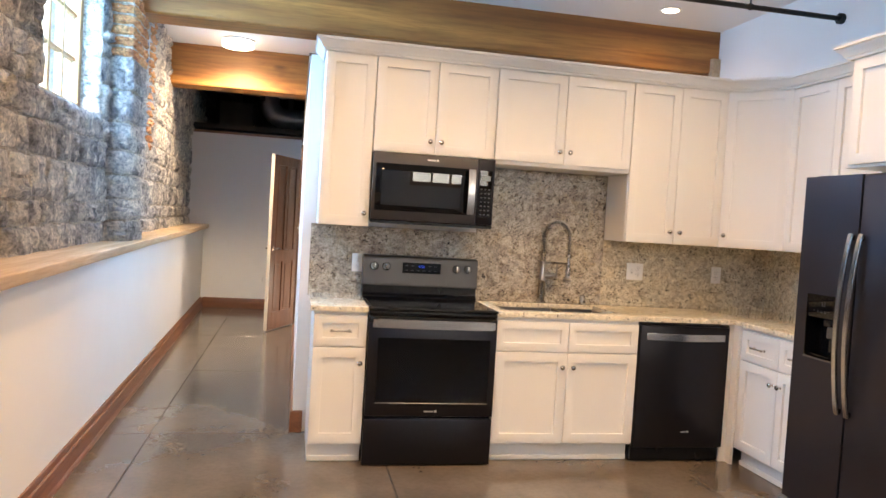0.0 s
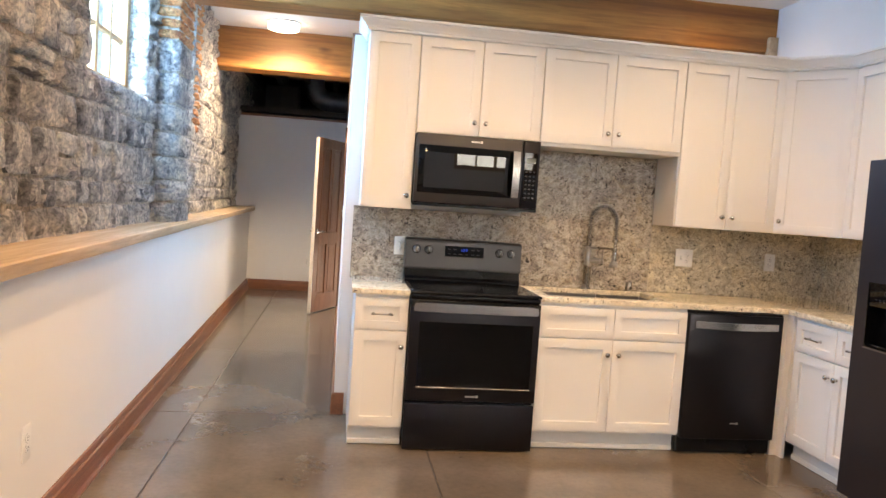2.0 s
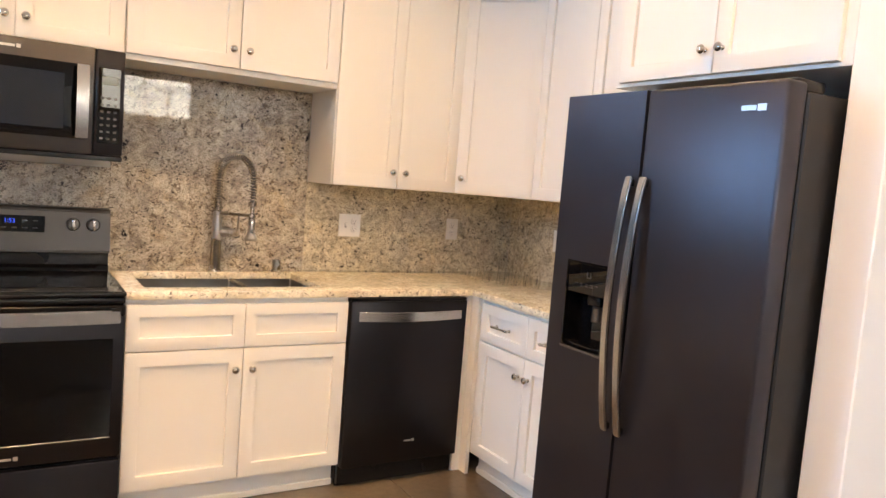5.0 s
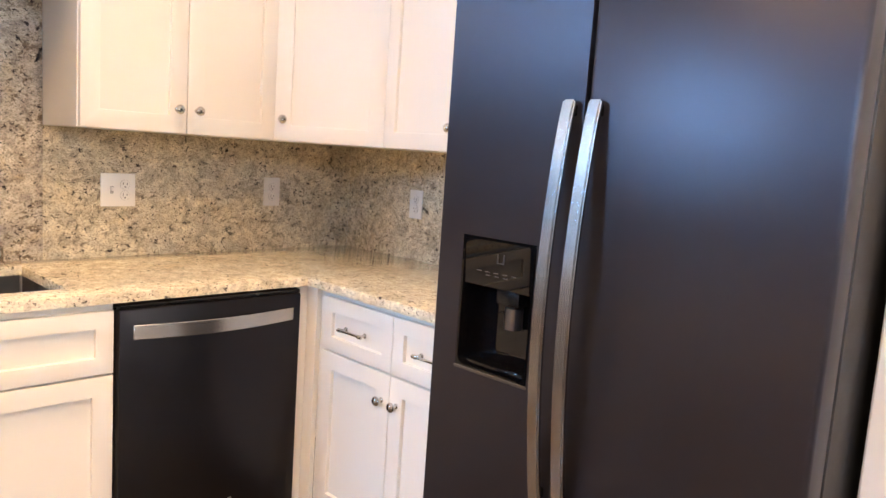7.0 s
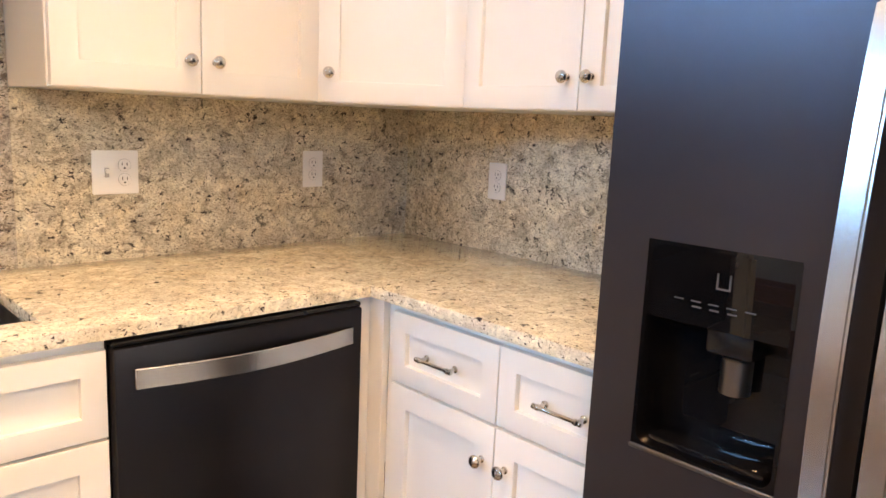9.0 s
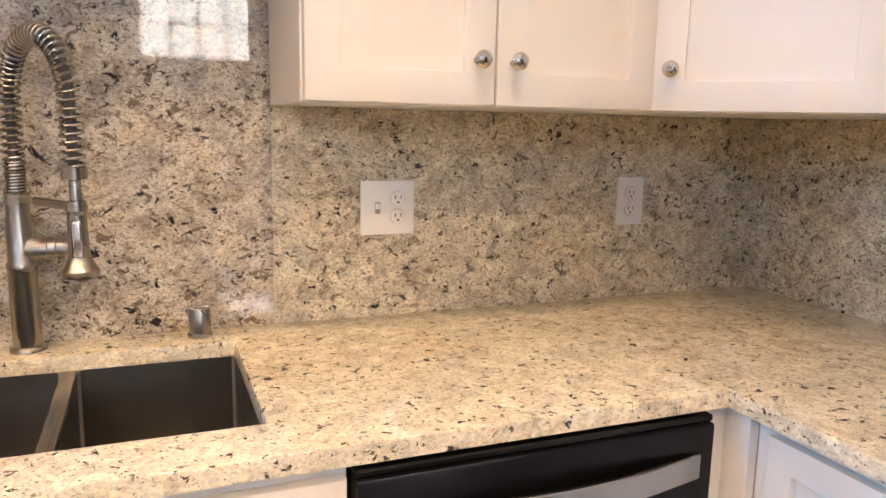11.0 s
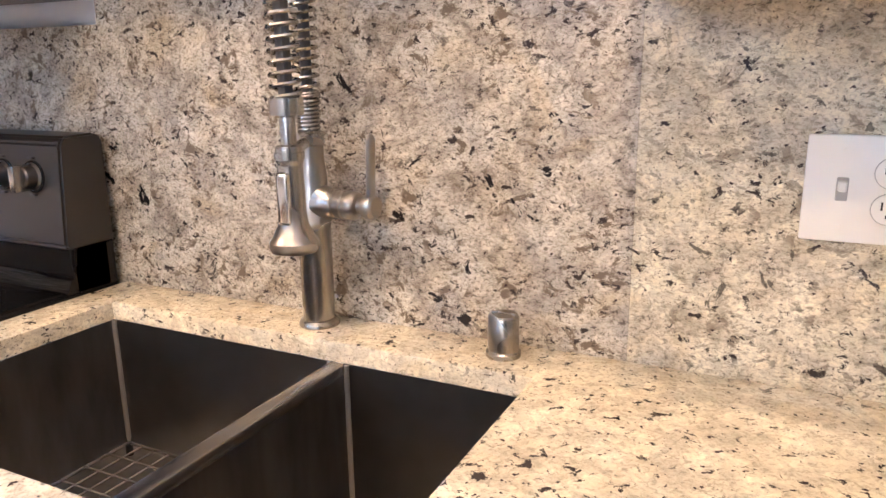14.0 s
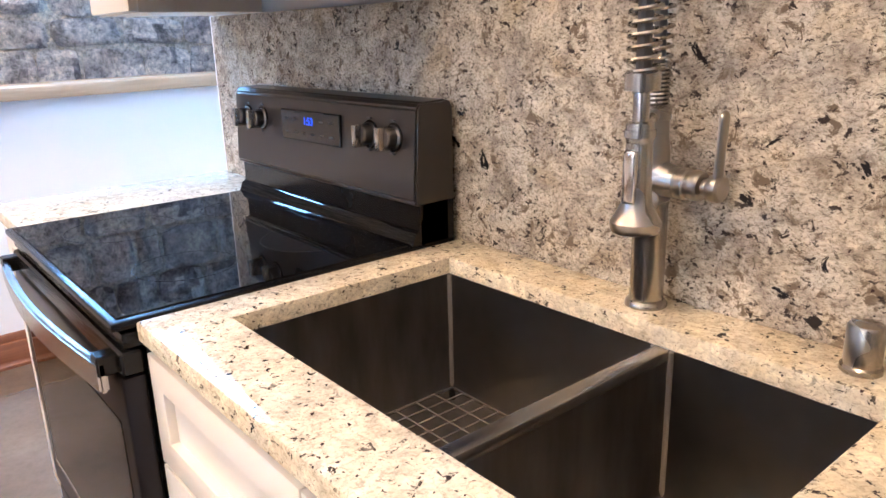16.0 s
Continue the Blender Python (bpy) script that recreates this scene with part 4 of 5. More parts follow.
part("door_glass", box(B(), 0.018, 0.622, MF - 0.003, MF + 0.004, 1.472, 1.757, 0.004, 2), M_GLOSS, md, "dark glass door with fine mesh")
part("glass_mesh", box(B(), 0.055, 0.545, MF - 0.0036, MF - 0.002, 1.505, 1.715, 0.0005), plain("mesh_grey", (0.007, 0.0065, 0.006), 0.015, vary=0.15, scale=40), md)
mh = B()
for i in range(12):
    a, b = i / 12, (i + 1) / 12
    f = lambda s: MF - 0.030 - 0.014 * math.sin(math.pi * s)
    za, zb = 1.476 + 0.278 * a, 1.476 + 0.278 * b
    v8 = [mh.verts.new(p) for p in ((0.585, f(a), za), (0.628, f(a), za), (0.628, f(b), zb), (0.585, f(b), zb), (0.585, f(a) + 0.010, za), (0.628, f(a) + 0.010, za), (0.628, f(b) + 0.010, zb), (0.585, f(b) + 0.010, zb))]
    for q in ((0, 1, 2, 3), (7, 6, 5, 4), (0, 3, 7, 4), (2, 1, 5, 6)):
        mh.faces.new([v8[k] for k in q])
bmesh.ops.remove_doubles(mh, verts=mh.verts, dist=1e-5)
bmesh.ops.holes_fill(mh, edges=mh.edges)
bmesh.ops.recalc_face_normals(mh, faces=mh.faces)
part("door_handle", mh, M_HANDLE, md, "curved steel handle")
for z in (1.484, 1.732):
    part("handle_stub", box(B(), 0.594, 0.619, MF - 0.026, MF, z, z + 0.016), M_DARK, md)
lo = B()
box(lo, 0.330, 0.380, MF - 0.001, MF + 0.002, 1.787, 1.796)
box(lo, 0.384, 0.398, MF - 0.001, MF + 0.002, 1.785, 1.799)
part("badge", lo, M_LOGO, md)
mp = part("control_column", box(B(), 0.651, MW, MF, MF + 0.034, MB + 0.022, MT - 0.001, 0.005, 2), M_BLKST, mw)
part("keypad", box(B(), 0.660, 0.744, MF - 0.002, MF + 0.004, 1.462, 1.757, 0.004), M_GLOSS, mp)
part("display", box(B(), 0.674, 0.732, MF - 0.0026, MF - 0.0014, 1.690, 1.722), plain("lcd", (0.10, 0.12, 0.11), 0.2), mp)
ky = B()
for i in range(3):
    for j in range(7):
        box(ky, 0.671 + i * 0.024, 0.683 + i * 0.024, MF - 0.0026, MF - 0.0014, 1.478 + j * 0.026, 1.486 + j * 0.026)
part("keys", ky, M_PRINT, mp)
part("lower_grille", box(B(), 0.0, MW, MF + 0.004, MF + 0.05, MB, MB + 0.020, 0.003), M_DARK, mw)

# ---------------------------------------------------------------- dishwasher
dw = thing("dishwasher", pose(1.985, 0, 0), "black stainless dishwasher with a curved bar handle", "dishwasher")
part("body", box(B(), 0.004, 0.606, -0.60, -0.02, 0.01, 0.870), M_DARK, dw)
part("toe_panel", box(B(), 0.004, 0.606, -0.575, -0.565, 0.0, 0.098), M_DARK, dw)
dd = part("door", box(B(), 0.003, 0.607, -0.640, -0.601, 0.100, 0.864, 0.006, 2), M_BLKST, dw)
part("top_strip", box(B(), 0.003, 0.607, -0.634, -0.603, 0.8645, 0.876, 0.003), M_DARK, dw)
hh = B()
for i in range(16):
    a, b = i / 16, (i + 1) / 16
    f = lambda s: -0.648 - 0.036 * math.sin(math.pi * s)
    xa, xb = 0.040 + 0.535 * a, 0.040 + 0.535 * b
    v8 = [hh.verts.new(p) for p in ((xa, f(a), 0.775), (xb, f(b), 0.775), (xb, f(b), 0.819), (xa, f(a), 0.819), (xa, f(a) + 0.009, 0.775), (xb, f(b) + 0.009, 0.775), (xb, f(b) + 0.009, 0.819), (xa, f(a) + 0.009, 0.819))]
    for q in ((0, 1, 2, 3), (7, 6, 5, 4), (3, 2, 6, 7), (1, 0, 4, 5)):
        hh.faces.new([v8[k] for k in q])
bmesh.ops.remove_doubles(hh, verts=hh.verts, dist=1e-5)
bmesh.ops.holes_fill(hh, edges=hh.edges)
bmesh.ops.recalc_face_normals(hh, faces=hh.faces)
bmesh.ops.bevel(hh, geom=[e for e in hh.edges if len(e.link_faces) == 2 and e.calc_face_angle(0) > 1], offset=0.002, segments=1, affect="EDGES")
part("door_handle", hh, M_HANDLE, dd, "wide curved steel handle")
lo = B()
box(lo, 0.315, 0.350, -0.6412, -0.638, 0.196, 0.203)
box(lo, 0.354, 0.368, -0.6412, -0.638, 0.194, 0.207)
part("badge", lo, M_LOGO, dd)

# ---------------------------------------------------------------- refrigerator
fr = thing("refrigerator", pose(2.45, -1.425, 0, 0, 0, -90), "black stainless side-by-side refrigerator with water dispenser", "refrigerator")
FW, FT, SPL = 0.893, 1.768, 0.388
part("body", box(B(), 0.004, FW - 0.004, 0.098, 0.80, 0.03, 1.745, 0.006), M_FSIDE, fr)
for x in (0.06, FW - 0.06):
    part("foot", cyl(B(), (x, 0.2, 0), (x, 0.2, 0.04), 0.02, seg=12), M_DARK, fr)
    part("hinge_cover", box(B(), x - 0.05, x + 0.05, 0.05, 0.18, 1.745, 1.778, 0.008, 2), M_DARK, fr)
part("kick_grille", box(B(), 0.01, FW - 0.01, 0.06, 0.097, 0.02, 0.10, 0.004), M_DARK, fr)
DA, DB, DZ0, DZ1 = 0.078, 0.296, 0.856, 1.176
ld = B()
box(ld, 0.0, DA, 0.0, 0.085, 0.105, FT)
box(ld, DB, SPL - 0.003, 0.0, 0.085, 0.105, FT)
box(ld, DA, DB, 0.0, 0.085, 0.105, DZ0)
box(ld, DA, DB, 0.0, 0.085, DZ1, FT)
bmesh.ops.remove_doubles(ld, verts=ld.verts, dist=1e-5)
ld.faces.ensure_lookup_table()
fd = part("freezer_door", ld, M_FRIDGE, fr)
rd = part("fridge_door", box(B(), SPL + 0.003, FW, 0.0, 0.085, 0.105, FT, 0.012, 3), M_FRIDGE, fr)
for nm, dr_, x in (("handle", fd, SPL - 0.046), ("handle", rd, SPL + 0.017)):
    bm = B()
    for i in range(24):
        a, b = i / 24, (i + 1) / 24
        f = lambda s: -0.020 - 0.042 * math.sin(math.pi * s) ** 0.8
        za, zb = 0.622 + 0.865 * a, 0.622 + 0.865 * b
        v8 = [bm.verts.new(p) for p in ((x, f(a), za), (x + 0.031, f(a), za), (x + 0.031, f(b), zb), (x, f(b), zb), (x, f(a) + 0.014, za), (x + 0.031, f(a) + 0.014, za), (x + 0.031, f(b) + 0.014, zb), (x, f(b) + 0.014, zb))]
        for q in ((0, 1, 2, 3), (7, 6, 5, 4), (0, 3, 7, 4), (2, 1, 5, 6)):
            bm.faces.new([v8[k] for k in q])
    bmesh.ops.remove_doubles(bm, verts=bm.verts, dist=1e-5)
    bmesh.ops.holes_fill(bm, edges=bm.edges)
    bmesh.ops.recalc_face_normals(bm, faces=bm.faces)
    bmesh.ops.bevel(bm, geom=[e for e in bm.edges if len(e.link_faces) == 2 and e.calc_face_angle(0) > 1], offset=0.004, segments=2, affect="EDGES")
    part(nm, bm, M_HANDLE, dr_, "long curved brushed steel handle")
    for z in (0.630, 1.455):
        part("handle_stub", box(B(), x + 0.004, x + 0.027, -0.022, 0.001, z, z + 0.022, 0.002), M_DARK, dr_)
lo = B()
box(lo, 0.752, 0.80, -0.0012, 0.002, 1.686, 1.700)
box(lo, 0.804, 0.832, -0.0012, 0.002, 1.684, 1.703)
part("badge", lo, M_LOGO, rd)
dsp = part("dispenser", box(B(), DA, DB, 0.070, 0.0845, DZ0, DZ1), M_GLOSS, fr, "recessed black water and ice dispenser")
rec = B()
w = 0.006
RR, KN = 0.020, 6
corners = [(DB - w - RR, DZ1 - w - RR, 0, DB, DZ1), (DA + w + RR, DZ1 - w - RR, 90, DA, DZ1), (DA + w + RR, DZ0 + 0.008 + RR, 180, DA, DZ0), (DB - w - RR, DZ0 + 0.008 + RR, 270, DB, DZ0)]
rim_in, rim_out, rim_back = [], [], []
for cx_, cz_, a0, ox, oz in corners:
    for i in range(KN + 1):
        q = radians(a0 + 90 * i / KN)
        px, pz = cx_ + RR * math.cos(q), cz_ + RR * math.sin(q)
        rim_in.append(rec.verts.new((px, -0.001, pz)))
        rim_back.append(rec.verts.new((px, 0.0702, pz)))
        f = 2 * i / KN
        horizontal_first = a0 in (0, 180)
        tx, tz = (min(1, 2 - f), min(1, f)) if horizontal_first else (min(1, f), min(1, 2 - f))
        rim_out.append(rec.verts.new((px + (ox - px) * tx, -0.001, pz + (oz - pz) * tz)))
n_r = len(rim_in)
for i in range(n_r):
    j = (i + 1) % n_r
    rec.faces.new((rim_out[i], rim_out[j], rim_in[j], rim_in[i]))
    rec.faces.new((rim_in[i], rim_in[j], rim_back[j], rim_back[i]))
bmesh.ops.recalc_face_normals(rec, faces=rec.faces)
part("surround", rec, M_GLOSS, dsp)
pnl = B()
pv = [pnl.verts.new(p) for p in ((DA + w, 0.0, DZ1 - w), (DB - w, 0.0, DZ1 - w), (DB - w, 0.004, 1.062), (DA + w, 0.004, 1.062), (DA + w, 0.07, DZ1 - w), (DB - w, 0.07, DZ1 - w), (DB - w, 0.07, 1.062), (DA + w, 0.07, 1.062))]
for q in ((0, 3, 2, 1), (4, 5, 6, 7), (0, 1, 5, 4), (3, 7, 6, 2), (0, 4, 7, 3), (1, 2, 6, 5)):
    pnl.faces.new([pv[k] for k in q])
bmesh.ops.recalc_face_normals(pnl, faces=pnl.faces)
part("touch_panel", pnl, M_GLOSS, dsp)
ic = B()
box(ic, 0.186, 0.188, -0.0008, 0.002, 1.122, 1.142)
box(ic, 0.204, 0.206, -0.0008, 0.002, 1.122, 1.142)
box(ic, 0.186, 0.206, -0.0008, 0.002, 1.120, 1.122)
for i in range(5):
    box(ic, 0.125 + i * 0.026, 0.139 + i * 0.026, 0.0005, 0.004, 1.096, 1.0975)
    if 0 < i < 4:
        box(ic, 0.127 + i * 0.026, 0.140 + i * 0.026, 0.0008, 0.004, 1.088, 1.090)
part("panel_print", ic, M_PRINT, dsp)
part("ice_chute", box(B(), 0.165, 0.235, 0.028, 0.07, 1.020, 1.061, 0.006, 2), M_DARK, dsp)
pad = B()
lathe(pad, [(0.022, 0), (0.022, 0.05), (0.019, 0.053)], pose(0.205, 0.052, 0.965), 20)
part("paddle", pad, M_KNOB, dsp, "chrome-edged dispenser paddle")
part("drip_tray", box(B(), DA + 0.02, DB - 0.02, 0.010, 0.068, DZ0 + 0.008, DZ0 + 0.022, 0.004, 2), M_GLOSS, dsp)
rimb = B()
box(rimb, DA - 0.002, DB + 0.002, -0.004, 0.002, DZ0 - 0.003, DZ0 + 0.004, 0.0015)
part("lower_rim", rimb, M_KNOB, dsp)

# ---------------------------------------------------------------- outlets and switches


def wall_plate(name, m, gangs, label, hgt=0.118, category="outlet"):
    w = 0.075 if len(gangs) == 1 else 0.122
    p = thing(name, m, label, category)
    part("plate", box(B(), -w / 2, w / 2, -0.006, 0, -hgt / 2, hgt / 2, 0.002, 2), M_WHITE, p)
    for i, g in enumerate(gangs):
        x = (i - (len(gangs) - 1) / 2) * 0.046
        if g == "d":
            for dz in (-0.0195, 0.0195):
                f = part("receptacle", lathe(B(), [(0.0165, 0), (0.0165, 0.002), (0.0155, 0.0026)], Matrix.Translation((x, -0.006, dz)) @ Matrix.Rotation(radians(90), 4, "X"), 20), M_WHITE, p)
                part("receptacle_gap", lathe(B(), [(0.0174, 0), (0.0174, 0.0008), (0.0166, 0.0009)], Matrix.Translation((x, -0.006, dz)) @ Matrix.Rotation(radians(90), 4, "X"), 20), M_GREY, f)
                s = B()
                box(s, x - 0.0075, x - 0.0055, -0.0091, -0.0084, dz - 0.001, dz + 0.008)
                box(s, x + 0.0055, x + 0.0075, -0.0091, -0.0084, dz - 0.001, dz + 0.007)
                box(s, x - 0.0025, x + 0.0025, -0.0091, -0.0084, dz - 0.010, dz - 0.006)
                part("slot", s, M_SLOT, f)
        else:
            part("switch_slot", box(B(), x - 0.006, x + 0.006, -0.0072, -0.005, -0.013, 0.013, 0.001), M_GREY, p)
            part("toggle", box(B(), x - 0.0045, x + 0.0045, -0.016, -0.006, -0.002, 0.010, 0.0015), M_WHITE, p)
    sc = B()
    for i in range(len(gangs)):
        x = (i - (len(gangs) - 1) / 2) * 0.046
        for dz in ((-0.042, 0.042) if gangs[i] != "d" else (0,)):
            cyl(sc, (x, -0.0068, dz), (x, -0.005, dz), 0.0028, seg=8)
    part("screw", sc, M_WHITE, p)
    return p


wall_plate("outlet_plate", pose(2.228, -0.0005, 1.154), ["s", "d"], "white double wall plate with switch and socket")
wall_plate("outlet_plate", pose(2.860, -0.0005, 1.156), ["d"], "white socket plate on the granite splashback")
wall_plate("outlet_plate", pose(3.2695, -0.458, 1.146, 0, 0, -90), ["d"], "white socket plate on the side splashback")
wall_plate("switch_plate", pose(0.281, -0.0005, 1.125), ["d"], "white socket plate on the granite beside the range")
wall_plate("outlet_plate", pose(low_x(-1.88) + 0.0005, -1.88, 0.425, 0, 0, 90), ["d"], "white socket plate on the low white wall", 0.135)
wall_plate("outlet_plate", pose(-0.56, HALL_Y - 0.0005, 0.43), ["d"], "white socket plate on the corridor's end wall")
wall_plate("switch_plate", pose(-0.0855, 3.45, 1.25, 0, 0, -90), ["s"], "white light switch beside the corridor door", 0.118, "switch")

# ---------------------------------------------------------------- lamps, pipe, duct, door
for i, (cx, cyy) in enumerate(CANS):
    rl = thing("recessed_light", pose(cx, cyy, CEIL), "white recessed ceiling light, switched on", "ceiling light", "recessed lights")
    part("trim_ring", lathe(B(), [(0.085, -0.001), (0.085, -0.006), (0.065, -0.009), (0.060, -0.004)], None, 32), M_WHITE, rl)
    part("diffuser", lathe(B(), [(0.058, -0.010), (0.058, -0.0095)], None, 32), M_LAMP, rl, "glowing warm diffuser")
hl = thing("ceiling_light", pose(-0.80, 3.08, CEIL), "round flush corridor ceiling light, switched on", "ceiling light")
part("base", lathe(B(), [(0.165, 0), (0.168, -0.018), (0.160, -0.022)], None, 40), M_WHITE, hl)
part("diffuser", lathe(B(), [(0.158, -0.020), (0.160, -0.055), (0.148, -0.078), (0.10, -0.088), (0.02, -0.090)], None, 40), M_LAMP, hl, "glowing milky diffuser")

pp = thing("sprinkler_pipe", pose(0, -0.55, 2.90), "black steel pipe hung below the ceiling", "pipe")
part("pipe", cyl(B(), (1.3, 0, 0.0), (3.27, 0, 0.0), 0.0165, seg=14), M_PIPE, pp)
part("flange", cyl(B(), (3.262, 0, 0), (3.289, 0, 0), 0.035, seg=20), M_PIPE, pp)
hg = B()
cyl(hg, (2.62, 0, 0.012), (2.62, 0, 0.25), 0.004, seg=8)
lathe(hg, [(0.021, -0.008), (0.021, 0.008)], pose(2.62, 0, 0, 0, 90, 0), 16)
part("hanger", hg, M_PIPE, pp)

du = thing("air_duct", pose(-0.62, 6.9, 2.80), "galvanised round air duct with an elbow", "duct")
pts = [(0.0, 0, 0.5), (0.0, 0, 0.3)] + [(0.25 - 0.25 * math.cos(a), 0, 0.3 - 0.25 * math.sin(a)) for a in (math.pi / 2 * i / 6 for i in range(1, 7))] + [(0.85, 0, 0.05)]
part("pipe", tube(B(), pts, 0.15, 20), M_DUCT, du)
st = B()
for p, q in ((pts[1], pts[2]), (pts[4], pts[5]), (pts[7], pts[8])):
    c = Vector(p)
    d = (Vector(q) - c).normalized()
    cyl(st, c, c + d * 0.02, 0.157, seg=20)
part("seam_band", st, M_DUCT, du)
solid("loft_box", box(B(), -1.35, -0.85, 6.9, 7.4, 2.62, 3.05, 0.01), M_LOFT, "equipment box in the unlit loft, its shade put into the colour", "box").location.z = 0
solid("loft_shelf", box(B(), -1.70, 0.03, HALL_Y + 0.12, 8.1, 2.55, 2.62), M_LOFT, "boarded deck above the corridor's end room, its shade put into the colour", kind="structure")

# Corridor door, hinged on the partition and standing open into the corridor
hx, hy = -0.118, 4.68
lx, ly = -0.418, 4.00
ang = math.degrees(math.atan2(ly - hy, lx - hx))
dr = thing("door_1", pose(hx, hy, 0, 0, 0, ang), "dark stained panel door with lever handle, standing open", "door", kind="structure")
LW = math.hypot(lx - hx, ly - hy)
sl = B()
th = 0.022
for a, b in ((0, 0.11), (LW - 0.11, LW)):
    box(sl, a, b, -th, th, 0.012, 2.085, 0.002)
for a, b in ((0.012, 0.22), (0.82, 0.96), (1.97, 2.085)):
    box(sl, 0.11, LW - 0.11, -th, th, a, b, 0.002)
box(sl, 0.34, LW - 0.34, -th, th, 0.22, 0.82, 0.002)
box(sl, 0.34, LW - 0.34, -th, th, 0.96, 1.97, 0.002)
part("leaf_frame", sl, M_DOOR, dr)
for a, b in ((0.11, 0.34), (LW - 0.34, LW - 0.11)):
    for c, d in ((0.22, 0.82), (0.96, 1.97)):
        pb = B()
        box(pb, a - 0.004, b + 0.004, -0.008, 0.008, c - 0.004, d + 0.004)
        box(pb, a + 0.03, b - 0.03, -0.014, 0.014, c + 0.03, d - 0.03, 0.005)
        part("panel", pb, M_DOOR, dr)
# Latch edge painted pale to carry the sun that strikes it
part("edge_band", box(B(), LW, LW + 0.003, -th + 0.001, th - 0.001, 0.014, 2.083), M_EDGE, dr, "door edge coloured pale for the sunlight on it")
for s in (-1, 1):
    hd = B()
    lathe(hd, [(0.027, 0), (0.027, 0.006), (0.012, 0.010), (0.010, 0.045)], Matrix.Translation((LW - 0.065, s * th, 0.98)) @ Matrix.Rotation(radians(-90 * s), 4, "X"), 18)
    cyl(hd, (LW - 0.06, s * (th + 0.045), 0.98), (LW - 0.175, s * (th + 0.045), 0.985), 0.0085, 0.007, 12)
    part("lever_handle", hd, M_NICKEL, dr)
for z in (0.25, 1.05, 1.82):
    part("hinge", cyl(B(), (0, -th - 0.004, z), (0, -th - 0.004, z + 0.09), 0.007, seg=10), M_NICKEL, dr)
cs = B()
box(cs, -0.106, -0.085, 3.81, 3.90, 0, 2.20, 0.003)
box(cs, -0.106, -0.085, 4.70, 4.79, 0, 2.20, 0.003)
box(cs, -0.106, -0.085, 3.90, 4.70, 2.10, 2.20, 0.003)
solid("trim_door_casing", cs, M_DOOR, "dark stained casing round the corridor door", kind="structure")
solid("wall_beyond_door", box(B(), 0.9, 1.0, 3.5, 5.2, 0, 2.35), M_WALL, "plain wall of the room beyond the door", kind="structure")

# ---------------------------------------------------------------- floor slabs
XL = [-2.0, -0.945, 0.455, 2.268, 3.5]
YL = [-8.2, -6.1, -4.2, -2.2, -0.03, 1.82, 3.65, 5.4, 7.0]
JW = 0.0022
for i in range(len(XL) - 1):
    for j in range(len(YL) - 1):
        bm = box(B(), XL[i] + JW, XL[i + 1] - JW, YL[j] + JW, YL[j + 1] - JW, -0.011, 0.0, 0.003)
        part("slab", bm, M_FLOOR, floor)

# ---------------------------------------------------------------- stones and bricks
rng = random.Random(11)


def stone_mesh(k, mat):
    """A unit stone: depth along x from 0 to 1, y and z from -0.5 to 0.5, with a lumpy front."""
    bm = B()
    ny, nz = 6, 5
    grid = []
    for j in range(nz + 1):
        row = []
        for i in range(ny + 1):
            u, v = i / ny - 0.5, j / nz - 0.5
            edge = min(0.5 - abs(u), 0.5 - abs(v))
            corner = 0.10 * (abs(u) * 2) ** 3 * (abs(v) * 2) ** 3
            wob = 0.07 * noise.noise((u * 3 + k * 7.3, v * 3, 1.7))
            wob2 = 0.07 * noise.noise((u * 3, v * 3 + k * 5.1, 9.2))
            d = 0.40 + (0.38 if edge > 0.01 else 0.0) + 0.55 * noise.noise((u * 3.3 + k * 3.7, v * 3.3, 4.4)) + 0.55 * noise.noise((u * 9 + k * 2.9, v * 9, 7.7))
            row.append(bm.verts.new((d, u * (1 - corner) + wob, v * (1 - corner) + wob2)))
        grid.append(row)
    for j in range(nz):
        for i in range(ny):
            bm.faces.new((grid[j][i], grid[j][i + 1], grid[j + 1][i + 1], grid[j + 1][i]))
    loop = [grid[0][i] for i in range(ny + 1)] + [grid[j][ny] for j in range(1, nz + 1)] + [grid[nz][i] for i in range(ny - 1, -1, -1)] + [grid[j][0] for j in range(nz - 1, 0, -1)]
    back = [bm.verts.new((-0.3, v.co.y * 1.02, v.co.z * 1.02)) for v in loop]
    for i in range(len(loop)):
        a, b = loop[i], loop[(i + 1) % len(loop)]
        bm.faces.new((b, a, back[i], back[(i + 1) % len(loop)]))
    bmesh.ops.recalc_face_normals(bm, faces=bm.faces)
    me = bpy.data.meshes.new("stone")
    bm.to_mesh(me)
    bm.free()
    me.materials.append(mat)
    me.polygons.foreach_set("use_smooth", [True] * len(me.polygons))
    me.set_sharp_from_angle(angle=radians(50))
    return me


STONES = [stone_mesh(k, M_STONE) for k in range(14)]
BRICKS = [stone_mesh(k + 40, M_BRICK) for k in range(4)]
far_v, far_f = [], []


def put_piece(mesh, m, parent, single, name="stone"):
    if single:
        ob = new(name, mesh)
        ob.parent = parent
        ob.matrix_world = m
        return
    o = len(far_v)
    far_v.extend(tuple(m @ v.co) for v in mesh.vertices)
    far_f.extend(tuple(o + i for i in p.vertices) for p in mesh.polygons)


def free(y0, y1, z0, z1):
    for a, b in WINDOWS:
        if y1 > a - 0.01 and y0 < b + 0.01 and z1 > SILL - 0.002 and z0 < HEAD + 0.002:
            return False
    return not (y1 > 0.65 and y0 < 1.09)


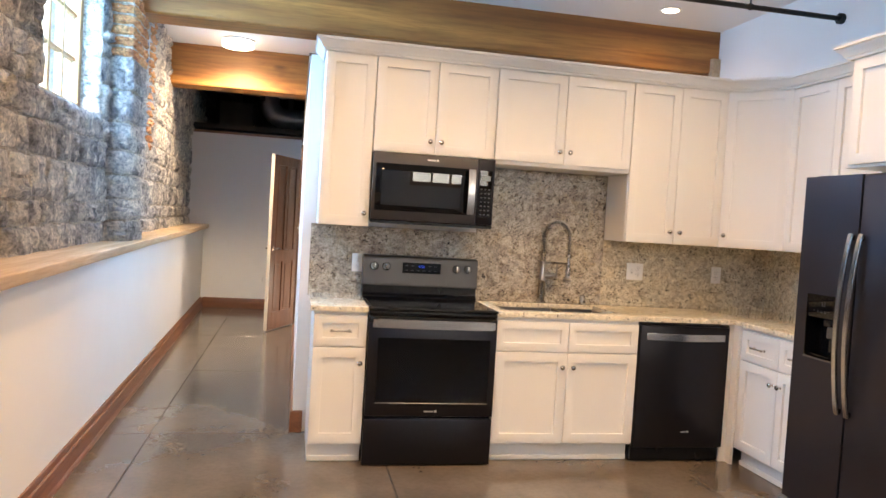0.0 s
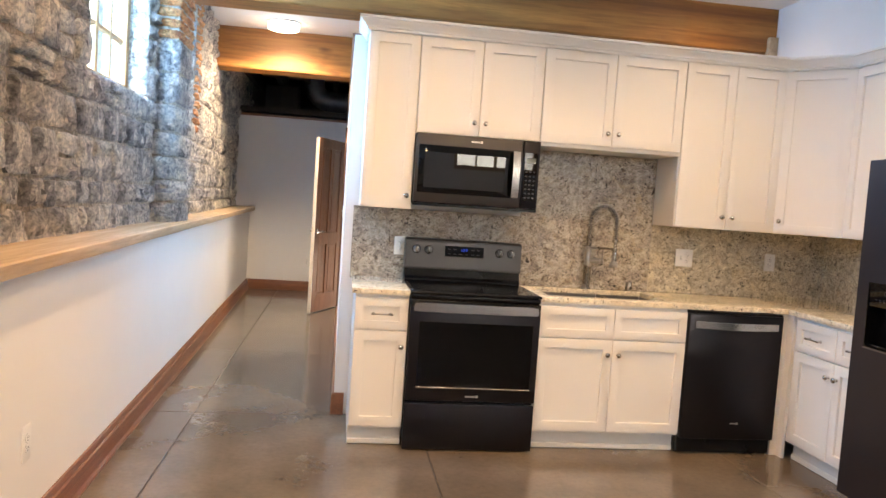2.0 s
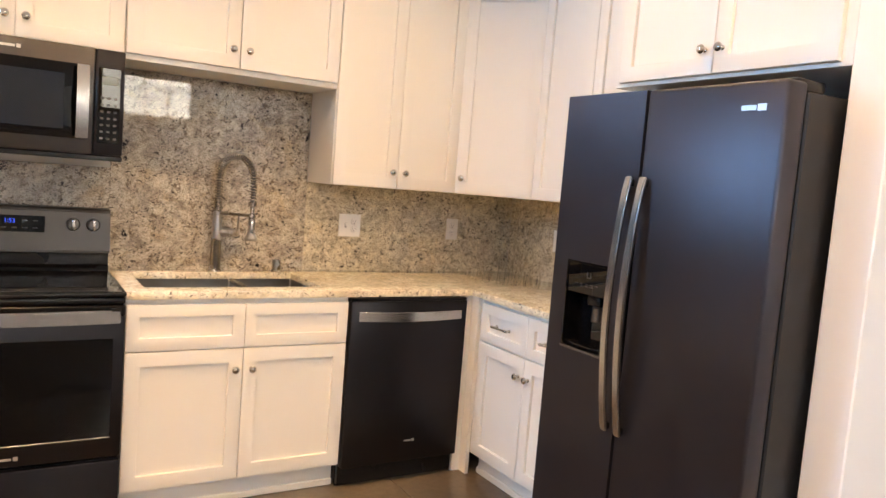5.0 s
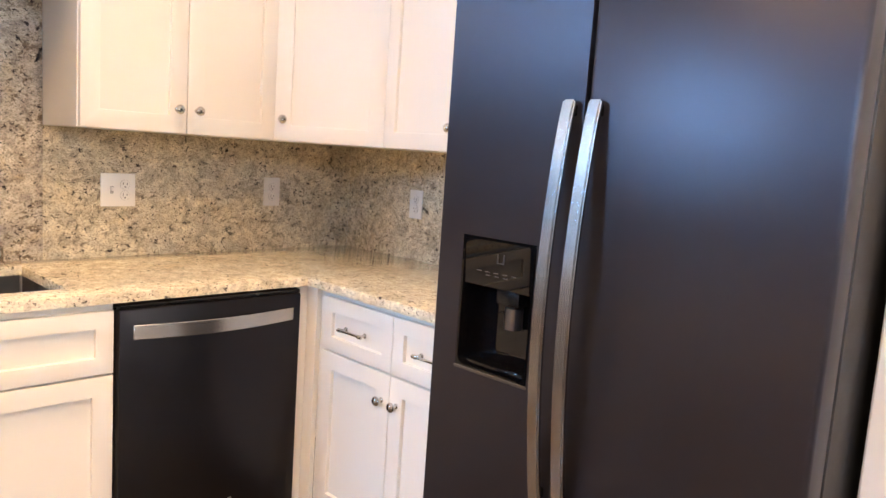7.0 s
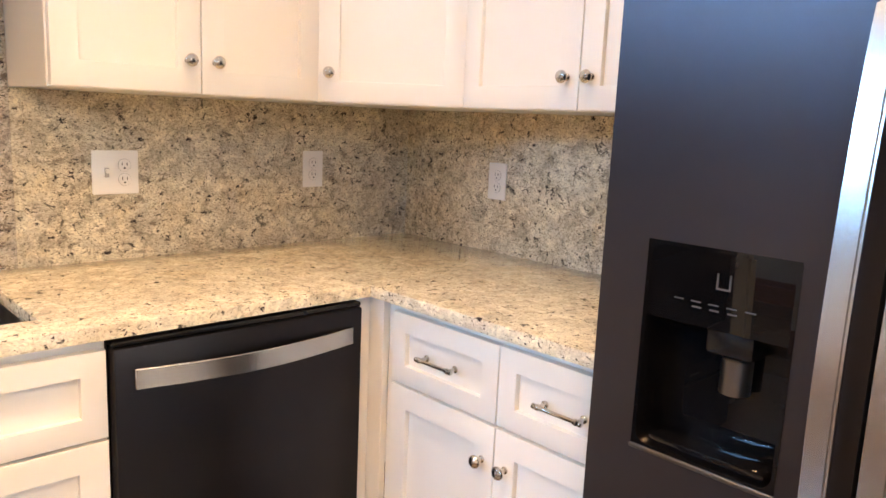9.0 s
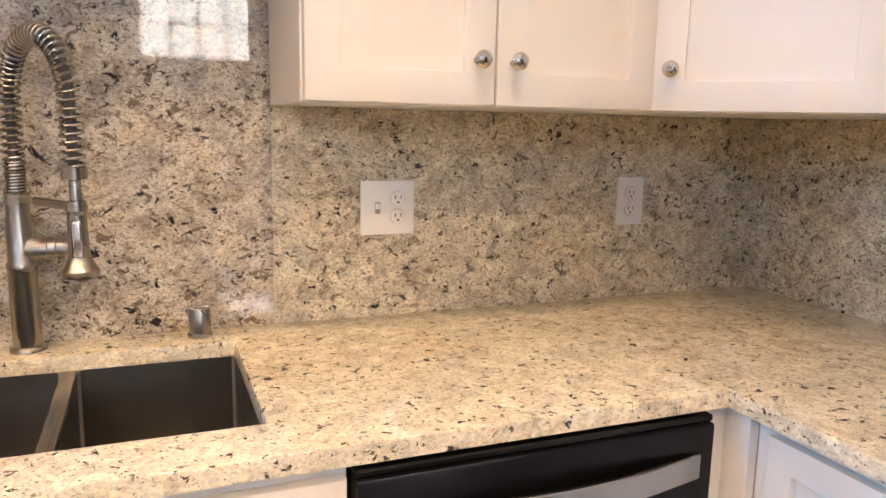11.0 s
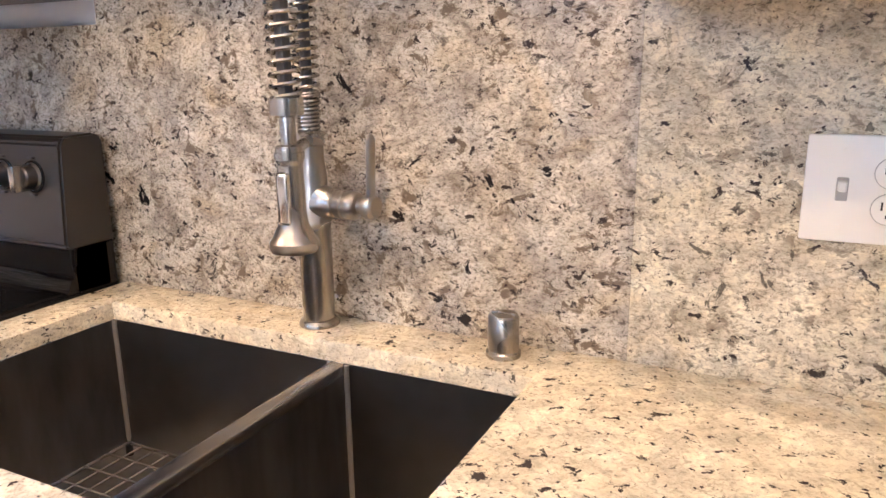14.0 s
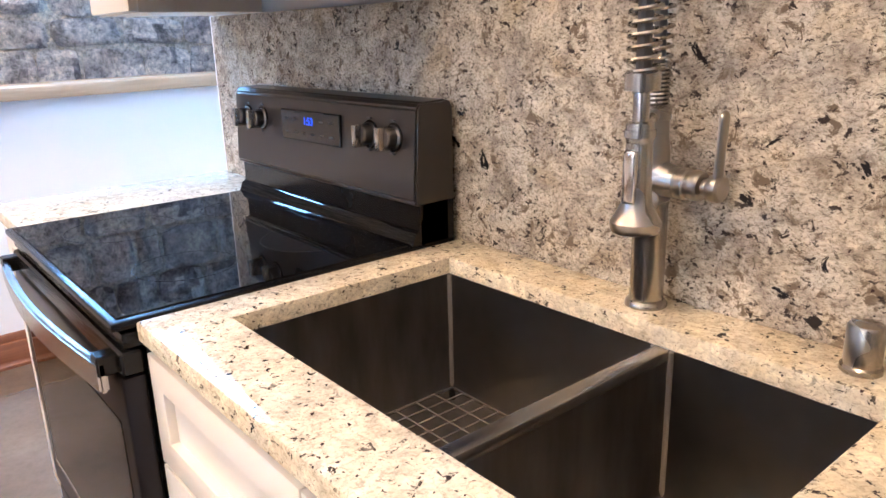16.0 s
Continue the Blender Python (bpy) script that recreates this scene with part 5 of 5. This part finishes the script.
z = 1.08
count = 0
while z < CEIL + 0.02:
    h = rng.choice((0.13, 0.16, 0.18, 0.20, 0.23))
    if z + 0.06 < SILL < z + h + 0.05:
        h = SILL - z - 0.004
    y = -8.0 + rng.random() * 0.2
    while y < 8.0:
        w = rng.uniform(0.12, 0.30)
        for a, b in [*WINDOWS, (0.65, 1.09)]:
            stop = a - 0.012
            if y < stop < y + w + 0.09 and (not free(a, b, z, z + h)):
                w = stop - y
        pieces = [(z, h)] if h < 0.16 or rng.random() < 0.82 else [(z, h * 0.48), (z + h * 0.5, h * 0.5)]
        for zz, ph in pieces:
            if w > 0.05 and free(y, y + w, zz, zz + ph):
                g = rng.uniform(0.010, 0.022)
                m = Matrix.LocRotScale((stone_x(y + w / 2), y + w / 2, zz + ph / 2 + rng.uniform(-0.006, 0.006)), Euler((rng.uniform(-0.05, 0.05), 0, 0)), (rng.uniform(0.020, 0.048), w - g, ph - g))
                single = -2.55 < y < 3.4 and count < 300
                count += single
                put_piece(rng.choice(STONES), m, stone_wall, single)
        y += w
        for a, b in WINDOWS:
            if abs(y - (a - 0.012)) < 1e-6 and not free(a, b, z, z + h):
                y = b + 0.012
    z += h

# reveals of the windows and the pier, stone below and brick above
for a, b in WINDOWS:
    for yy, s in ((a, 1), (b, -1)):
        zz = SILL + 0.01
        while zz < HEAD - 0.08:
            ph = rng.uniform(0.09, 0.2)
            m = Matrix.LocRotScale((stone_x(yy) - 0.05, yy, zz + ph / 2), Euler((0, 0, radians(90 * s))), (0.02, 0.11, ph - 0.012))
            put_piece(rng.choice(STONES), m, stone_wall, False)
            zz += ph
zz = 1.125
while zz < 2.22:
    ph = rng.uniform(0.15, 0.24)
    dz = rng.uniform(0.03, 0.05)
    put_piece(rng.choice(STONES), Matrix.LocRotScale((-1.295, 0.87, zz + ph / 2), None, (dz, 0.48, ph - 0.015)), pier, True)
    put_piece(rng.choice(STONES), Matrix.LocRotScale((-1.365, 0.65, zz + ph / 2), Euler((0, 0, radians(-90))), (dz, 0.18, ph - 0.015)), pier, True)
    zz += ph
row = 0
while zz < CEIL - 0.02:
    ys = [0.63, 0.75, 0.98, 1.11] if row % 2 else [0.63, 0.87, 1.11]
    for a, b in zip(ys, ys[1:]):
        put_piece(rng.choice(BRICKS), Matrix.LocRotScale((-1.292, (a + b) / 2, zz + 0.033), None, (0.022, b - a - 0.012, 0.060)), pier, True, "brick")
    put_piece(rng.choice(BRICKS), Matrix.LocRotScale((-1.365, 0.645, zz + 0.033), Euler((0, 0, radians(-90))), (0.022, 0.155, 0.060)), pier, True, "brick")
    zz += 0.074
    row += 1
# brick quoins on the far side of the corridor window
zz, row = 1.9, 0
qn = solid("wall_brick_quoin", box(B(), stone_x(2.3) - 0.01, stone_x(2.3) + 0.012, 2.17, 2.43, 1.88, CEIL), M_MORTAR, "orange brick quoin beside the corridor window", kind="structure")
while zz < CEIL - 0.05:
    put_piece(rng.choice(BRICKS), Matrix.LocRotScale((stone_x(2.3) + 0.012, 2.25 + 0.04 * (row % 2), zz + 0.033), None, (0.03, 0.15 + 0.08 * (row % 2), 0.060)), qn, True, "brick")
    zz += 0.074
    row += 1
me = bpy.data.meshes.new("stones_far")
me.from_pydata(far_v, [], far_f)
me.materials.append(M_STONE)
me.polygons.foreach_set("use_smooth", [True] * len(me.polygons))
me.set_sharp_from_angle(angle=radians(50))
ob = new("stones_far", me)
ob.parent = stone_wall
ob["kind"] = "stuff"
